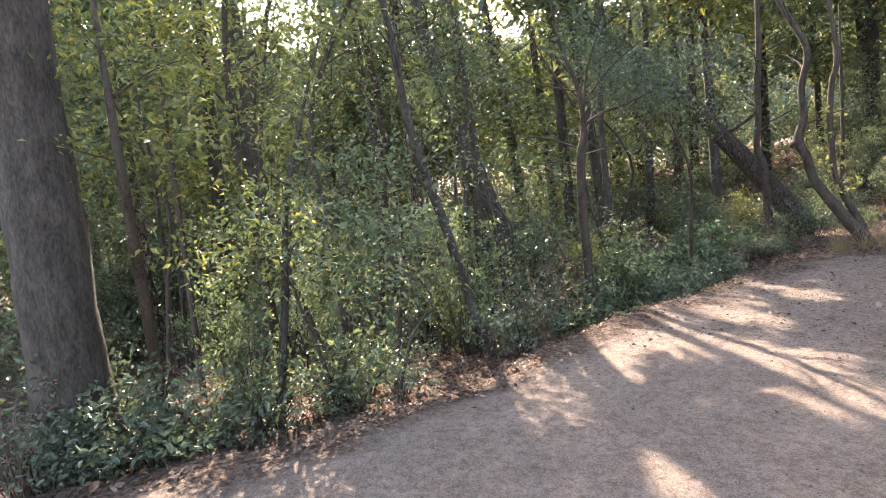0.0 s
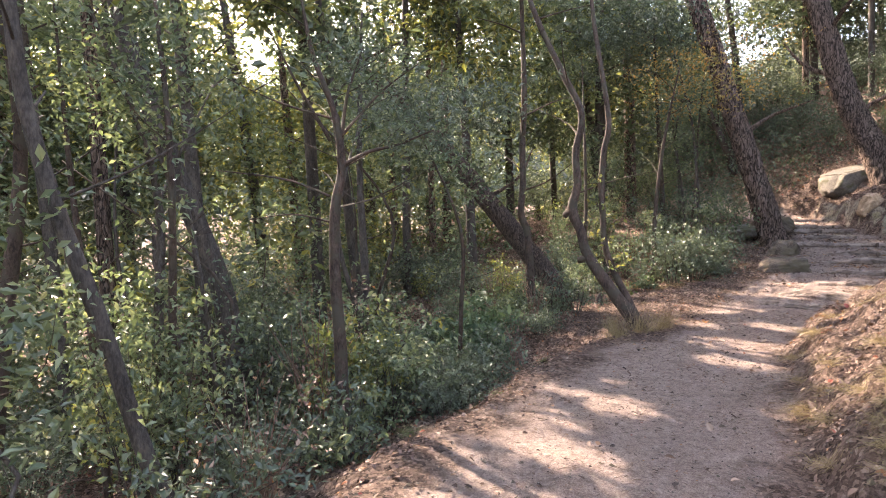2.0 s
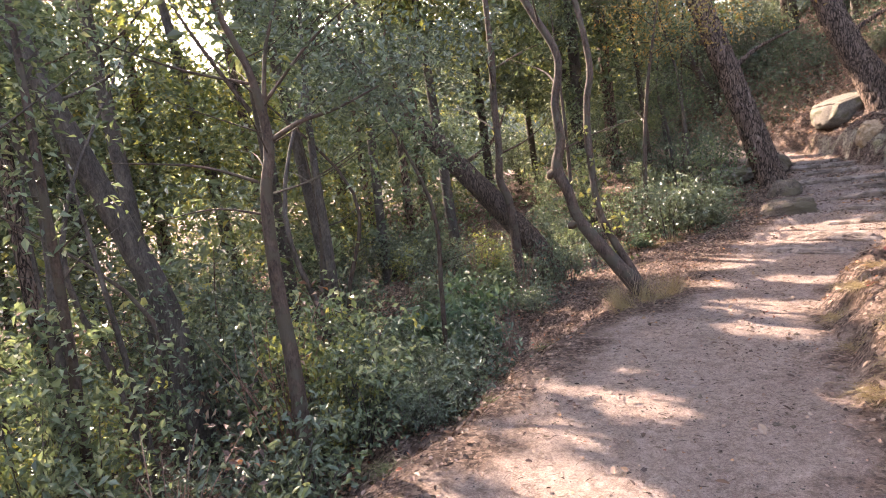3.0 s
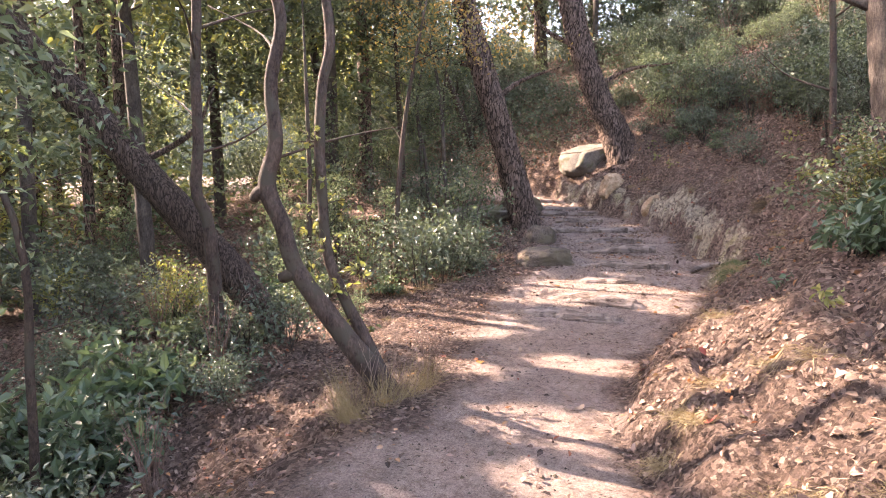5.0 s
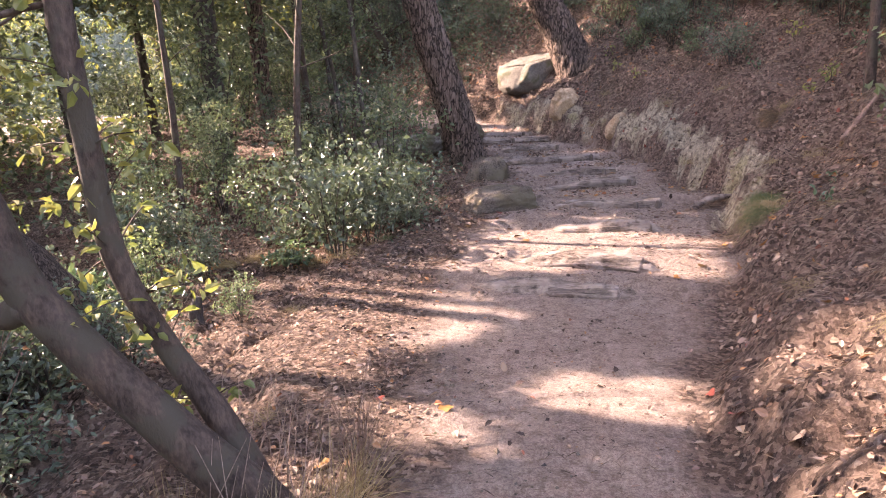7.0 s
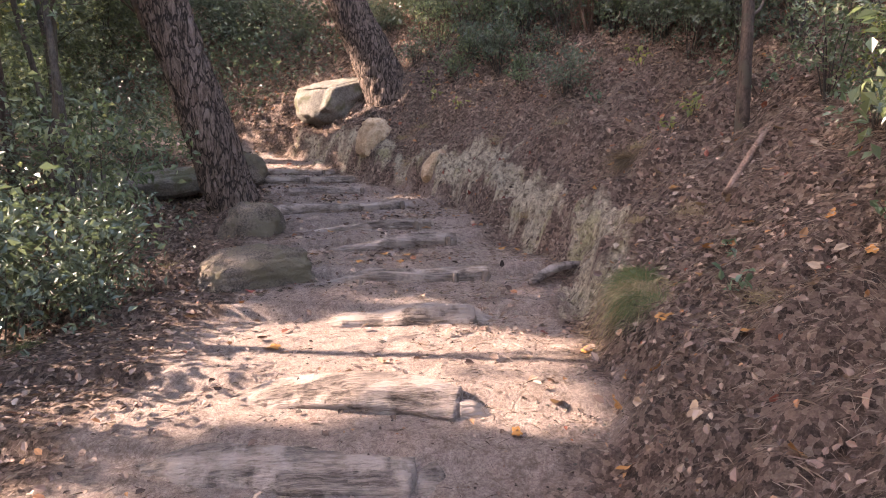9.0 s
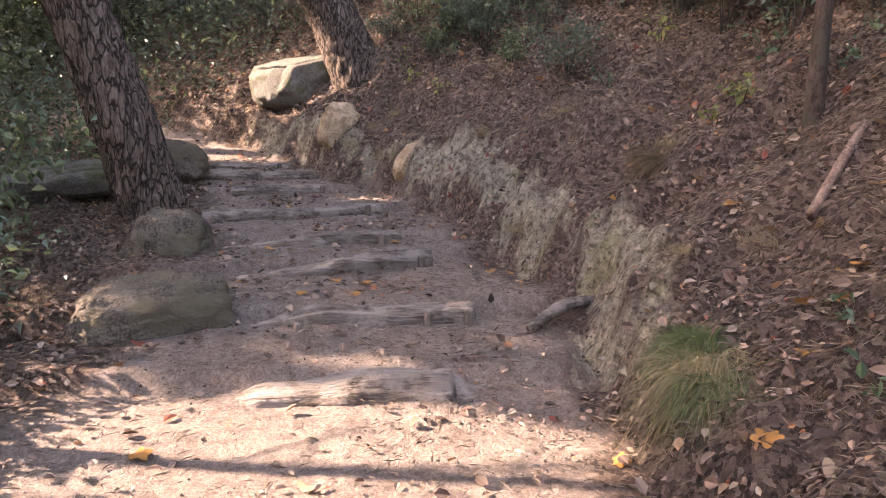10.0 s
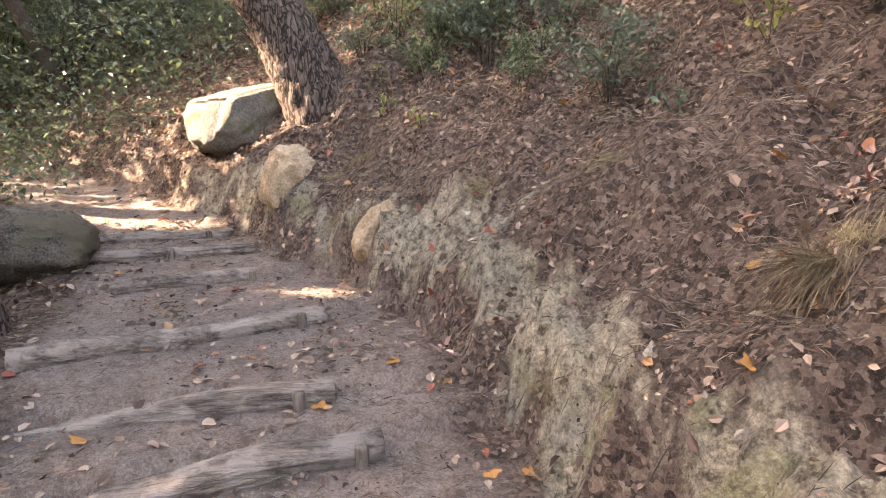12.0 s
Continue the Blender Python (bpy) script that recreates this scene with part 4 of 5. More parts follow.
# beside the pine, left of the steps
for x, y, k, s in ((-2.5, 3.2, 0, 1.0), (-2.9, 2.7, 0, 0.9), (-2.3, 3.9, 0, 1.0), (-3.0, 3.6, 1, 1.0), (-3.5, 2.9, 0, 1.1), (-3.3, 4.3, 3, 0.9), (-2.6, 4.6, 1, 0.9), (-4.1, 3.4, 1, 1.1), (-4.5, 2.6, 0, 1.0), (-3.9, 4.8, 2, 1.0),
                   (-5.2, 2.6, 3, 1.0), (-4.0, 1.9, 0, 0.8), (-3.1, 2.0, 5, 0.5), (-5.0, 4.2, 2, 1.1), (-5.8, 3.4, 2, 1.1), (-4.6, 5.8, 3, 1.0), (-5.6, 5.0, 2, 1.2), (-6.4, 4.4, 2, 1.2), (-6.2, 6.4, 2, 1.2), (-4.9, 1.4, 5, 0.9),
                   (-3.9, -2.2, 5, 1.0), (-4.3, -2.7, 5, 1.0), (-3.5, -2.9, 5, 0.9), (-3.7, -0.1, 1, 0.7), (-3.2, -0.6, 0, 0.6), (-2.9, 0.5, 1, 0.5), (-4.4, -3.4, 0, 0.6), (-3.3, -3.9, 0, 0.5), (-4.6, -4.2, 0, 0.7), (-2.7, -4.2, 0, 0.45), (-3.0, -2.0, 0, 0.35), (-4.8, -1.6, 0, 0.7), (-5.0, 0.2, 1, 0.8), (-2.5, -3.4, 6, 0.5), (-3.6, -1.3, 6, 0.6), (-1.32, -2.2, 6, 0.4), (-1.6, -2.35, 6, 0.45), (-1.2, -1.75, 6, 0.4), (-1.75, -1.8, 6, 0.4),
                   (-1.98, 2.95, 0, 0.8), (-2.1, 3.45, 0, 1.5), (-2.35, 2.55, 0, 1.3), (-2.6, 2.2, 0, 1.0), (2.75, 0.1, 6, 0.9), (2.6, 0.15, 4, 0.62), (2.5, 0.4, 1, 0.85), (2.8, 1.1, 1, 0.6), (3.1, 1.7, 4, 0.45), (3.3, 2.8, 1, 0.5), (2.4, 0.2, 6, 0.6), (2.7, -0.2, 6, 0.6), (3.2, 2.2, 0, 0.4), (3.9, 3.0, 0, 0.5), (2.0, 8.6, 0, 0.4), (1.2, 10.0, 1, 0.7), (0.8, 10.6, 3, 0.7), (2.2, 9.4, 0, 0.6), (2.9, 8.2, 0, 0.5), (3.4, 6.4, 1, 0.5), (1.0, 9.2, 6, 0.6)):
    plant(k, x, y, s)
# leafy ground cover on the slope under the leaning tree and along the clearing
done = 0
while done < 78:
    x, y = (rng.uniform(-5.4, -2.2), rng.uniform(-5.6, 0.3)) if done < 64 else (rng.uniform(-3.4, -0.6), rng.uniform(-12.8, -5.4))
    if not clear(x, y, 0.75 if y > -4 else 0.5) or math.hypot(x + 1.8, y + 2.3) < 1.55 or (y > -1.2 and x > -3.6):
        continue
    plant(int(rng.choice([7, 8, 0], p=[0.6, 0.3, 0.1])), x, y, rng.uniform(0.6, 1.15))
    done += 1
for x, y in ((-1.05, -11.45), (-1.2, -11.75), (-0.95, -11.9), (-1.0, -11.1)):
    plant(7, x, y, rng.uniform(0.8, 1.2))
# behind the boulder and up the hill
done = 0
while done < 48:
    x, y = rng.uniform(-13, 9), rng.uniform(9.8, 21)
    if y < 11.5 and not clear(x, y, 0.6, 1.2):
        continue
    if math.hypot(x + 0.8, y - 9.6) < 1.6:
        continue
    plant(int(rng.choice([0, 1, 2, 3], p=[0.25, 0.25, 0.25, 0.25])), x, y, rng.uniform(0.9, 1.4))
    done += 1
# on the bank above the trail
done = 0
while done < 92:
    x, y = (rng.uniform(-0.5, 7), rng.uniform(3.0, 12)) if done < 66 else (rng.uniform(2.5, 9), rng.uniform(-8, 3.0))
    d = x - np.interp(y, RIGHT_Y, RIGHT_X)
    if d < 2.15 or d > 5.5:
        continue
    plant(int(rng.choice([0, 1, 3, 6, 4], p=[0.46, 0.24, 0.14, 0.12, 0.04])), x, y, rng.uniform(0.4, 0.9))
    done += 1
done = 0
while done < 62:
    x, y = (rng.uniform(0.5, 6.5), rng.uniform(8.3, 12.5)) if done < 46 else (rng.uniform(3.4, 5.5), rng.uniform(3.5, 8.3))
    if x - np.interp(y, RIGHT_Y, RIGHT_X) < 1.7:
        continue
    plant(int(rng.choice([0, 1, 3, 6], p=[0.45, 0.2, 0.2, 0.15])), x, y, rng.uniform(0.6, 1.1))
    done += 1
for x, y, k, s in ((3.2, 6.7, 0, 0.9), (2.7, 7.4, 3, 0.7), (2.3, 8.0, 0, 0.9), (1.9, 8.5, 1, 0.8), (1.5, 9.0, 0, 0.9), (3.8, 5.8, 1, 0.8), (4.1, 5.1, 0, 1.0), (3.0, 7.1, 6, 0.9), (2.1, 8.3, 6, 0.9), (3.5, 6.3, 0, 0.8), (4.4, 4.4, 3, 0.7), (2.9, 7.9, 3, 0.8), (3.7, 7.0, 0, 1.0), (0.9, 9.9, 0, 1.0), (0.3, 10.7, 3, 0.8)):
    plant(k, x, y, s)
for k in range(24):
    y = rng.uniform(5.2, 9.6)
    plant(int(rng.choice([7, 8, 0])), float(np.interp(y, RIGHT_Y, RIGHT_X)) + rng.uniform(1.5, 3.4), y, rng.uniform(0.4, 0.8))
plant(5, 1.95, -1.2, 0.6)
plant(5, 2.15, -1.5, 0.6)


# far undergrowth that closes the view between the trunks
def underbrush(count, x0, x1, y0, y1, top, material, label, size=(0.09, 0.2), gaps=-0.35):
    c = np.stack([rng.uniform(x0, x1, count), rng.uniform(y0, y1, count), np.zeros(count)], -1)
    c[:, 2] = terrain(c[:, 0], c[:, 1]) + top * rng.random(count) ** 1.3
    c = c[soft_noise(c[:, 0], c[:, 1], 0.55, 4) + 0.5 * soft_noise(c[:, 1], c[:, 2], 0.8, 9) + (0.6 * soft_noise(c[:, 0], c[:, 1], 1.3, 12) if gaps > 0 else 0) > gaps]
    at = np.repeat(c, 16, 0) + rng.normal(0, 1, (len(c) * 16, 3)) * (0.3, 0.3, 0.15)
    at = at[shaded(at)]
    v, f = leaf_arrays(at, rng.uniform(*size, len(at)), width=0.5, round_leaf=False)
    tagged(solid("undergrowth", v, f, material, smooth=False), label, "undergrowth", kind="stuff")


underbrush(6500, -24, -8.5, -22, 16, 6.0, GREEN, "dense green undergrowth down the wooded slope")
underbrush(1300, -22, -9, -20, 12, 7.0, YELLOW_GREEN, "yellowing leaves of far undergrowth down the slope")
underbrush(3000, -24, -10, -20, 14, 11.0, GREEN, "high leaves of the trees down the slope", (0.12, 0.26))
underbrush(2600, -11, 9, 14.5, 25, 10.0, DARK_GREEN, "high dark leaves of the trees up the wooded hill", (0.10, 0.22))
underbrush(1500, -8, 3, 15, 21, 9.0, DARK_GREEN, "dark leaves closing the view behind the pines", (0.09, 0.18), -2.0)
underbrush(2200, -16, 14, 15, 30, 5.0, DARK_GREEN, "dense dark green undergrowth up the wooded hill")
underbrush(1500, -7, 6, 10.6, 15.5, 1.6, DARK_GREEN, "low dark green undergrowth on the hill behind the boulder", (0.06, 0.13))
underbrush(1100, 3.7, 9, -4, 12, 1.7, DARK_GREEN, "low dark green undergrowth above the bank", (0.06, 0.12), 0.05)
underbrush(700, 3.9, 9, -4, 12, 2.4, GREEN, "loose green undergrowth above the bank", (0.06, 0.13), 0.15)
underbrush(240, 3.6, 7, 0, 10, 1.4, YELLOW_GREEN, "yellowing undergrowth above the bank", (0.05, 0.1), 0.1)
underbrush(500, -5.5, -3.0, 5.8, 10, 1.5, DARK_GREEN, "dark green undergrowth behind the pine", (0.05, 0.11))
underbrush(700, 7, 14, -14, 14, 3.0, DARK_GREEN, "dark green undergrowth above the bank")


# ---- stones ----
def rock(name, label, at, size, turn, material, seed, rough=0.22, flat=0.0, detail=5, cuts=()):
    """A lumpy stone; cuts: way and distance of flat faces, in the stone's own radii."""
    bm = bmesh.new()
    bmesh.ops.create_icosphere(bm, subdivisions=detail, radius=1.0)
    for v in bm.verts:
        p = v.co.copy()
        k = 1 + rough * noise.noise(p * 1.3 + Vector((seed, 0, 0))) + rough * 0.45 * noise.noise(p * 3.1 + Vector((0, seed, 0))) + rough * 0.22 * noise.noise(p * 8 + Vector((0, 0, seed))) + rough * 0.12 * noise.noise(p * 19 + Vector((seed, seed, 0)))
        crack = noise.voronoi(p * 1.7 + Vector((seed, 3, 1)))[0]
        k -= rough * 0.35 * max(0.0, 1 - (crack[1] - crack[0]) * 5)
        q = Vector([math.copysign(abs(c) ** (1 - flat), c) for c in p])
        for way, far_off in cuts:
            way = Vector(way).normalized()
            past = q.dot(way) - far_off
            if past > 0:
                q -= way * past * 0.93
        v.co = Vector((q.x * size[0], q.y * size[1], q.z * size[2])) * k
    ob = part(name, bm, material)
    ob.matrix_basis = pose(*at, *turn)
    return tagged(ob, label, "rock")


rock("boulder", "big pale boulder with a lit flat top beside the pine", (-0.44, 9.55, 2.36), (0.90, 0.70, 0.50), (0, -9, 15), PALE_STONE, 2, 0.10, 0.25, 5, (((-0.12, -0.22, 1), 0.58), ((0.65, -0.6, -0.5), 0.62), ((-0.8, -0.5, 0.25), 0.88)))
rock("stone", "rounded mossy stone lying at the foot of the pine", (-1.18, 4.76, 0.60), (0.31, 0.28, 0.34), (0, 8, 0), STONE, 5, 0.15, 0.12)
rock("stone", "broad mossy stone half buried beside the log steps", (-1.0, 3.70, 0.35), (0.50, 0.37, 0.29), (6, -10, 10), STONE, 9, 0.16, 0.25)
rock("stone", "dark mossy stone at the end of the upper steps", (-1.95, 7.25, 1.16), (0.48, 0.5, 0.30), (0, 5, 20), STONE, 12, 0.14, 0.15)
rock("stone", "ochre stone stuck in the bank under the pine roots", (0.04, 7.97, 1.60), (0.27, 0.24, 0.33), (0, 10, 20), OCHRE_STONE, 15, 0.2, 0.2)
rock("stone", "small orange stone jutting out of the eroded bank", (0.8, 6.68, 1.24), (0.13, 0.13, 0.24), (10, 30, 10), OCHRE_STONE, 18, 0.22, 0.2, 4)
rock("stone", "weathered stone behind the boulder", (-1.3, 11.6, 2.5), (0.4, 0.4, 0.3), (0, 0, 0), STONE, 21, 0.2, 0.2, 4)
rock("stone_slab", "flat grey stone slab behind the pine", (-3.0, 6.9, 0.98), (0.85, 0.5, 0.18), (4, -6, 15), PALE_STONE, 24, 0.14, 0.4)


# ---- log steps ----
def log_step(n, left, right, top, r):
    step = empty("log_step", ((left[0] + right[0]) / 2, (left[1] + right[1]) / 2, top - r))
    tagged(step, ("weathered split log set into the trail as a step", "round weathered log step held by wooden stakes")[n > 2], "log step", "log steps")
    a, b = np.array((*left, top - r + 0.012)), np.array((*right, top - r + 0.012))
    q = [a, a * 0.66 + b * 0.34 + rng.normal(0, 0.012, 3), a * 0.33 + b * 0.67 + rng.normal(0, 0.012, 3), b]
    if n < 6:
        q[0][2] -= 0.075
        q[1][2] -= (0.02, 0.02, 0.025, 0.01, 0.035, 0.03)[n]
    limb("log", q, [r * (0.6 if n < 6 else 0.9), r * 0.98, r, r * 0.94], OLD_WOOD, step, sides=40, rings=70, lump=0.16, grain=0.2, blocks=0.12 if n < 6 else 0.05, square=(0.55, 0.55, 0.5, 0.7, 0.4, 0.4, 0.1, 0.1, 0.1, 0.1)[n], seed=50 + n)
    w = unit(b - a)
    front = np.array((w[1], -w[0], 0))
    for k in {3: (0.27, 0.80, 0.97), 4: (0.93,), 5: (0.88,), 6: (0.9,), 7: (0.97,), 8: (0.5,), 9: (0.85,)}.get(n, ()):
        p = a + (b - a) * k + front * (r + 0.01)
        limb("stake", [p - (0, 0, 0.3), p + (0, 0, r * 0.2), p + (0, 0, r * 0.8)], [0.032, 0.030, 0.026], STAKE_WOOD, step, sides=9, rings=8, lump=0.15, seed=70 + n)
    if n < 3:
        c = b + w * 0.05 + front * 0.02 - (0, 0, 0.015)
        limb("broken_end", [c - w * 0.02, c + w * 0.05, c + w * (0.10 + 0.03 * n)], [r * 0.8, r * 0.72, r * 0.45], OLD_WOOD, step, "splintered dark end of the log", sides=16, rings=16, lump=0.5, rough=0.3, seed=90 + n)
    bring_home(step)


for n, (left, right, top, r) in enumerate(LOGS):
    log_step(n, left, right, top, r)
limb_thing = limb("fallen_branch", [(1.28, 3.32, ground_at(1.28, 3.32) + 0.02), (1.53, 3.49, (ground_at(1.28, 3.32) + ground_at(1.8, 3.63)) / 2 + 0.05), (1.8, 3.63, ground_at(1.8, 3.63) + 0.0)], [0.034, 0.042, 0.026], OLD_WOOD, sides=12, rings=20, lump=0.2, rough=0.06, seed=81)
tagged(limb_thing, "short grey branch lying at the foot of the bank", "branch")
stick = limb("stick", [(x, y, ground_at(x, y) + 0.03) for x, y in ((2.51, 2.67), (2.71, 2.77), (2.91, 2.87))], [0.026, 0.028, 0.02], TWIG_BROWN, sides=8, rings=14, lump=0.15, seed=82)
tagged(stick, "straight fallen stick lying on the leafy bank", "branch")


# ---- litter ----
def scatter(n, x0, x1, y0, y1, dense):
    x, y = rng.uniform(x0, x1, n), rng.uniform(y0, y1, n)
    keep = rng.random(n) < dense(x, y)
    x, y = x[keep], y[keep]
    e = 0.03
    z = terrain(x, y)
    nrm = unit(np.stack([-(terrain(x + e, y) - z) / e, -(terrain(x, y + e) - z) / e, np.ones(len(x))], -1))
    return np.stack([x, y, z], -1), nrm


def off_way(x, y):
    """How far a place lies outside the trodden way."""
    return np.maximum(np.interp(y, LEFT_Y, LEFT_X) + inset(y) - x, x - np.interp(y, RIGHT_Y, RIGHT_X))


def litter_leaves(n, x0, x1, y0, y1, thick, label, size=(0.025, 0.068), beyond=False):
    at, nrm = scatter(n, x0, x1, y0, y1, lambda x, y: np.clip((off_way(x, y) + 0.2) * 1.7, 0.05 + 0.16 * (soft_noise(x, y, 1.7, 3) > 0.35), thick) * np.clip(0.75 + 0.5 * soft_noise(x, y, 1.3, 6), 0.3, 1) * (1 - 0.9 * cut_mask(x, y)) * np.where((y < 1) & (x > 0), 0.5, 1.0) * np.where(beyond & (np.abs(x) < 4.5) & (y > -11.5) & (y < 9.0), 0.0, 1.0))
    v, f = leaf_arrays(at + nrm * rng.uniform(0.008, 0.03, (len(at), 1)), rng.uniform(*size, len(at)), droop=0.0, width=0.62, flat=nrm + rng.normal(0, 0.25, (len(at), 3)))
    tagged(solid("fallen_leaves", v, f, FALLEN, smooth=False), label, "leaf litter", kind="stuff")


litter_leaves(70000, 0.2, 4.6, -5.5, 9.5, 0.7, "brown fallen leaves thick on the bank above the trail", (0.016, 0.042))
litter_leaves(15000, 0.2, 4.6, -6.5, 9.5, 0.5, "larger curled fallen leaves on the bank above the trail", (0.045, 0.08))
litter_leaves(48000, -4.5, 0.2, -11.5, 8.5, 0.6, "brown fallen leaves along the downhill edge of the trail", (0.022, 0.058))
litter_leaves(16000, -2.5, 6.5, 7.5, 13.5, 0.8, "brown fallen leaves on the hill behind the boulder", (0.04, 0.09))
litter_leaves(26000, -9.0, 9.0, -12.0, 15.0, 0.6, "brown fallen leaves over the wider forest floor", (0.05, 0.11), True)


def crumbs(n, x0, x1, y0, y1, size, material, label, name="pebbles"):
    at, nrm = scatter(n, x0, x1, y0, y1, lambda x, y: np.where(off_way(x, y) < 0.25, 1.0, 0.3) * np.clip(0.5 + soft_noise(x, y, 2.1, 8), 0.1, 1))
    n = len(at)
    s = (rng.uniform(*size, n) * rng.uniform(0.5, 1.0, n))[:, None]
    dirs = np.array([(1, 0, 0), (-1, 0, 0), (0, 1, 0), (0, -1, 0), (0, 0, 0.7), (0, 0, -0.7)])
    v = at[:, None] + (dirs[None] * rng.uniform(0.6, 1.3, (n, 6, 1)) + rng.normal(0, 0.2, (n, 6, 3))) * s[:, None]
    tri = np.array([(0, 2, 4), (2, 1, 4), (1, 3, 4), (3, 0, 4), (2, 0, 5), (1, 2, 5), (3, 1, 5), (0, 3, 5)])
    f = (np.arange(n)[:, None, None] * 6 + tri[None]).reshape(-1, 3)
    tagged(solid(name, v.reshape(-1, 3), f, material, smooth=False), label, "pebbles", kind="stuff")


crumbs(9000, -2.6, 3.0, -9.0, 8.5, (0.004, 0.014), PALE_STONE, "small grit and pebbles on the trodden trail")
crumbs(7000, -2.2, 2.2, -6.0, 8.5, (0.004, 0.012), DARK_BARK, "dark bits of bark and soil on the trodden trail", "bark_crumbs")
crumbs(500, -2.4, 2.0, -8.0, 8.5, (0.012, 0.035), STONE, "loose small stones on the trail")


def needle_layer(n, x0, x1, y0, y1, thick, label):
    at, nrm = scatter(n, x0, x1, y0, y1, lambda x, y: np.clip(off_way(x, y) * 2.2 + 0.2, 0.14, 0.9) * np.clip(thick + 0.6 * soft_noise(x, y, 1.1, 2), 0.1, 1) * np.where((y < 1) & (x > 0), 0.4, 1.0) * (1 - 0.9 * cut_mask(x, y)))
    down = unit(np.stack([nrm[:, 0], nrm[:, 1], nrm[:, 2] * 0], -1) + rng.normal(0, 0.75, (len(at), 3)))
    down = unit(down - nrm * (down * nrm).sum(1)[:, None] + nrm * rng.normal(0.08, 0.12, (len(at), 1)))
    v, f = strips(at + nrm * rng.uniform(0.006, 0.03, (len(at), 1)), down, rng.uniform(0.025, 0.085, len(at)), 0.0005)
    tagged(solid("pine_needles", v, f, NEEDLES, smooth=False), label, "leaf litter", kind="stuff")


needle_layer(220000, 0.3, 4.2, -5.0, 9.5, 0.75, "dry brown pine needles covering the bank")
needle_layer(70000, -3.4, 0.6, -6.5, 9.0, 0.6, "dry pine needles along the trail edge")


# twigs and leaf scraps trodden into the way
at, nrm = scatter(9000, -2.2, 2.2, -7.0, 8.5, lambda x, y: np.where(off_way(x, y) < 0.2, 0.75, 0.2) * np.clip(0.45 + soft_noise(x, y, 2.6, 12), 0.08, 1))
turn = unit(rng.normal(0, 1, (len(at), 3)) * (1, 1, 0.1))
v, f = strips(at + nrm * 0.008, turn, rng.uniform(0.02, 0.09, len(at)), 0.0018)
tagged(solid("twigs", v, f, NEEDLES, smooth=False), "small twigs and needles trodden into the trail", "twigs", kind="stuff")
at, nrm = scatter(16000, -2.2, 2.2, -7.0, 8.5, lambda x, y: np.where(off_way(x, y) < 0.2, 0.5, 0.1) * np.clip(0.35 + soft_noise(x, y, 1.9, 15), 0.05, 1))
v, f = leaf_arrays(at + nrm * rng.uniform(0.004, 0.012, (len(at), 1)), rng.uniform(0.01, 0.032, len(at)), droop=0.0, width=0.62, flat=nrm, round_leaf=False)
tagged(solid("leaf_scraps", v, f, FALLEN, smooth=False), "broken bits of brown leaves on the trail", "leaf litter", kind="stuff")


# larger leaves caught behind and before the log steps
at, nrm = scatter(5200, -1.6, 1.7, 2.4, 8.4, lambda x, y: np.clip(0.12 + 0.5 * soft_noise(x, y, 2.3, 21), 0.04, 0.5) * (off_way(x, y) < 0.3))
v, f = leaf_arrays(at + nrm * rng.uniform(0.006, 0.02, (len(at), 1)), rng.uniform(0.03, 0.075, len(at)), droop=0.0, width=0.66, flat=nrm + rng.normal(0, 0.18, (len(at), 3)))
tagged(solid("fallen_leaves", v, f, FALLEN, smooth=False), "curled brown and red leaves lying on the log steps", "leaf litter", kind="stuff")


# roots and fibres that hang down the eroded foot of the bank
at, nrm = scatter(30000, -0.5, 2.6, 1.6, 9.0, lambda x, y: 0.08 * cut_mask(x, y))
fall = unit(np.stack([nrm[:, 0], nrm[:, 1], -1.2 * np.hypot(nrm[:, 0], nrm[:, 1])], -1) + rng.normal(0, 0.22, (len(at), 3)))
v, f = strips(at + nrm * 0.015, fall, rng.uniform(0.04, 0.2, len(at)), 0.001)
tagged(solid("hanging_roots", v, f, NEEDLES, smooth=False), "fine roots hanging over the eroded foot of the bank", "roots", kind="stuff")


def tuft(label, x, y, count, length, material, lay, name="grass_tuft", w=0.0008, sag=0.9):
    """Many thin arching blades from one root, kept above the ground."""
    n = int(count * 1.7)
    root = np.array((x, y, ground_at(x, y))) + rng.normal(0, 1, (n, 3)) * (0.05, 0.05, 0.0)
    way = unit(np.array(lay) + rng.normal(0, 0.33, (n, 3)))
    ln = (length * rng.uniform(0.45, 1.15, n))[:, None]
    side = unit(np.cross(way, rng.normal(0, 1, (n, 3))))
    rows = []
    for k, wide in ((0.0, 1.0), (0.3, 1.0), (0.6, 0.8), (0.85, 0.5), (1.0, 0.1)):
        p = root + way * ln * k - np.array((0, 0, 1.0)) * ln * sag * k * k * rng.uniform(0.6, 1.1, (n, 1))
        p[:, 2] = np.maximum(p[:, 2], terrain(p[:, 0], p[:, 1]) + 0.012)
        rows += [p - side * w * wide, p + side * w * wide]
    v = np.stack(rows, 1).reshape(-1, 3)
    o = np.arange(n)[:, None] * 10
    f = np.vstack([o + [2 * k, 2 * k + 1, 2 * k + 3, 2 * k + 2] for k in range(4)])
    return tagged(solid(name, v, f, material, smooth=False), label, "grass")


tuft("green grass tuft hanging down the bank", 1.78, 2.35, 480, 0.34, GRASS, (-0.6, -0.45, 0.4), w=0.0012)
tuft("green grass tuft hanging down the bank", 1.68, 2.05, 300, 0.30, GRASS, (-0.6, -0.35, 0.35), w=0.0012)
tuft("dry pale grass hanging under the green tuft", 1.72, 2.2, 420, 0.42, DRY_GRASS, (-0.5, -0.45, 0.3), w=0.0013)
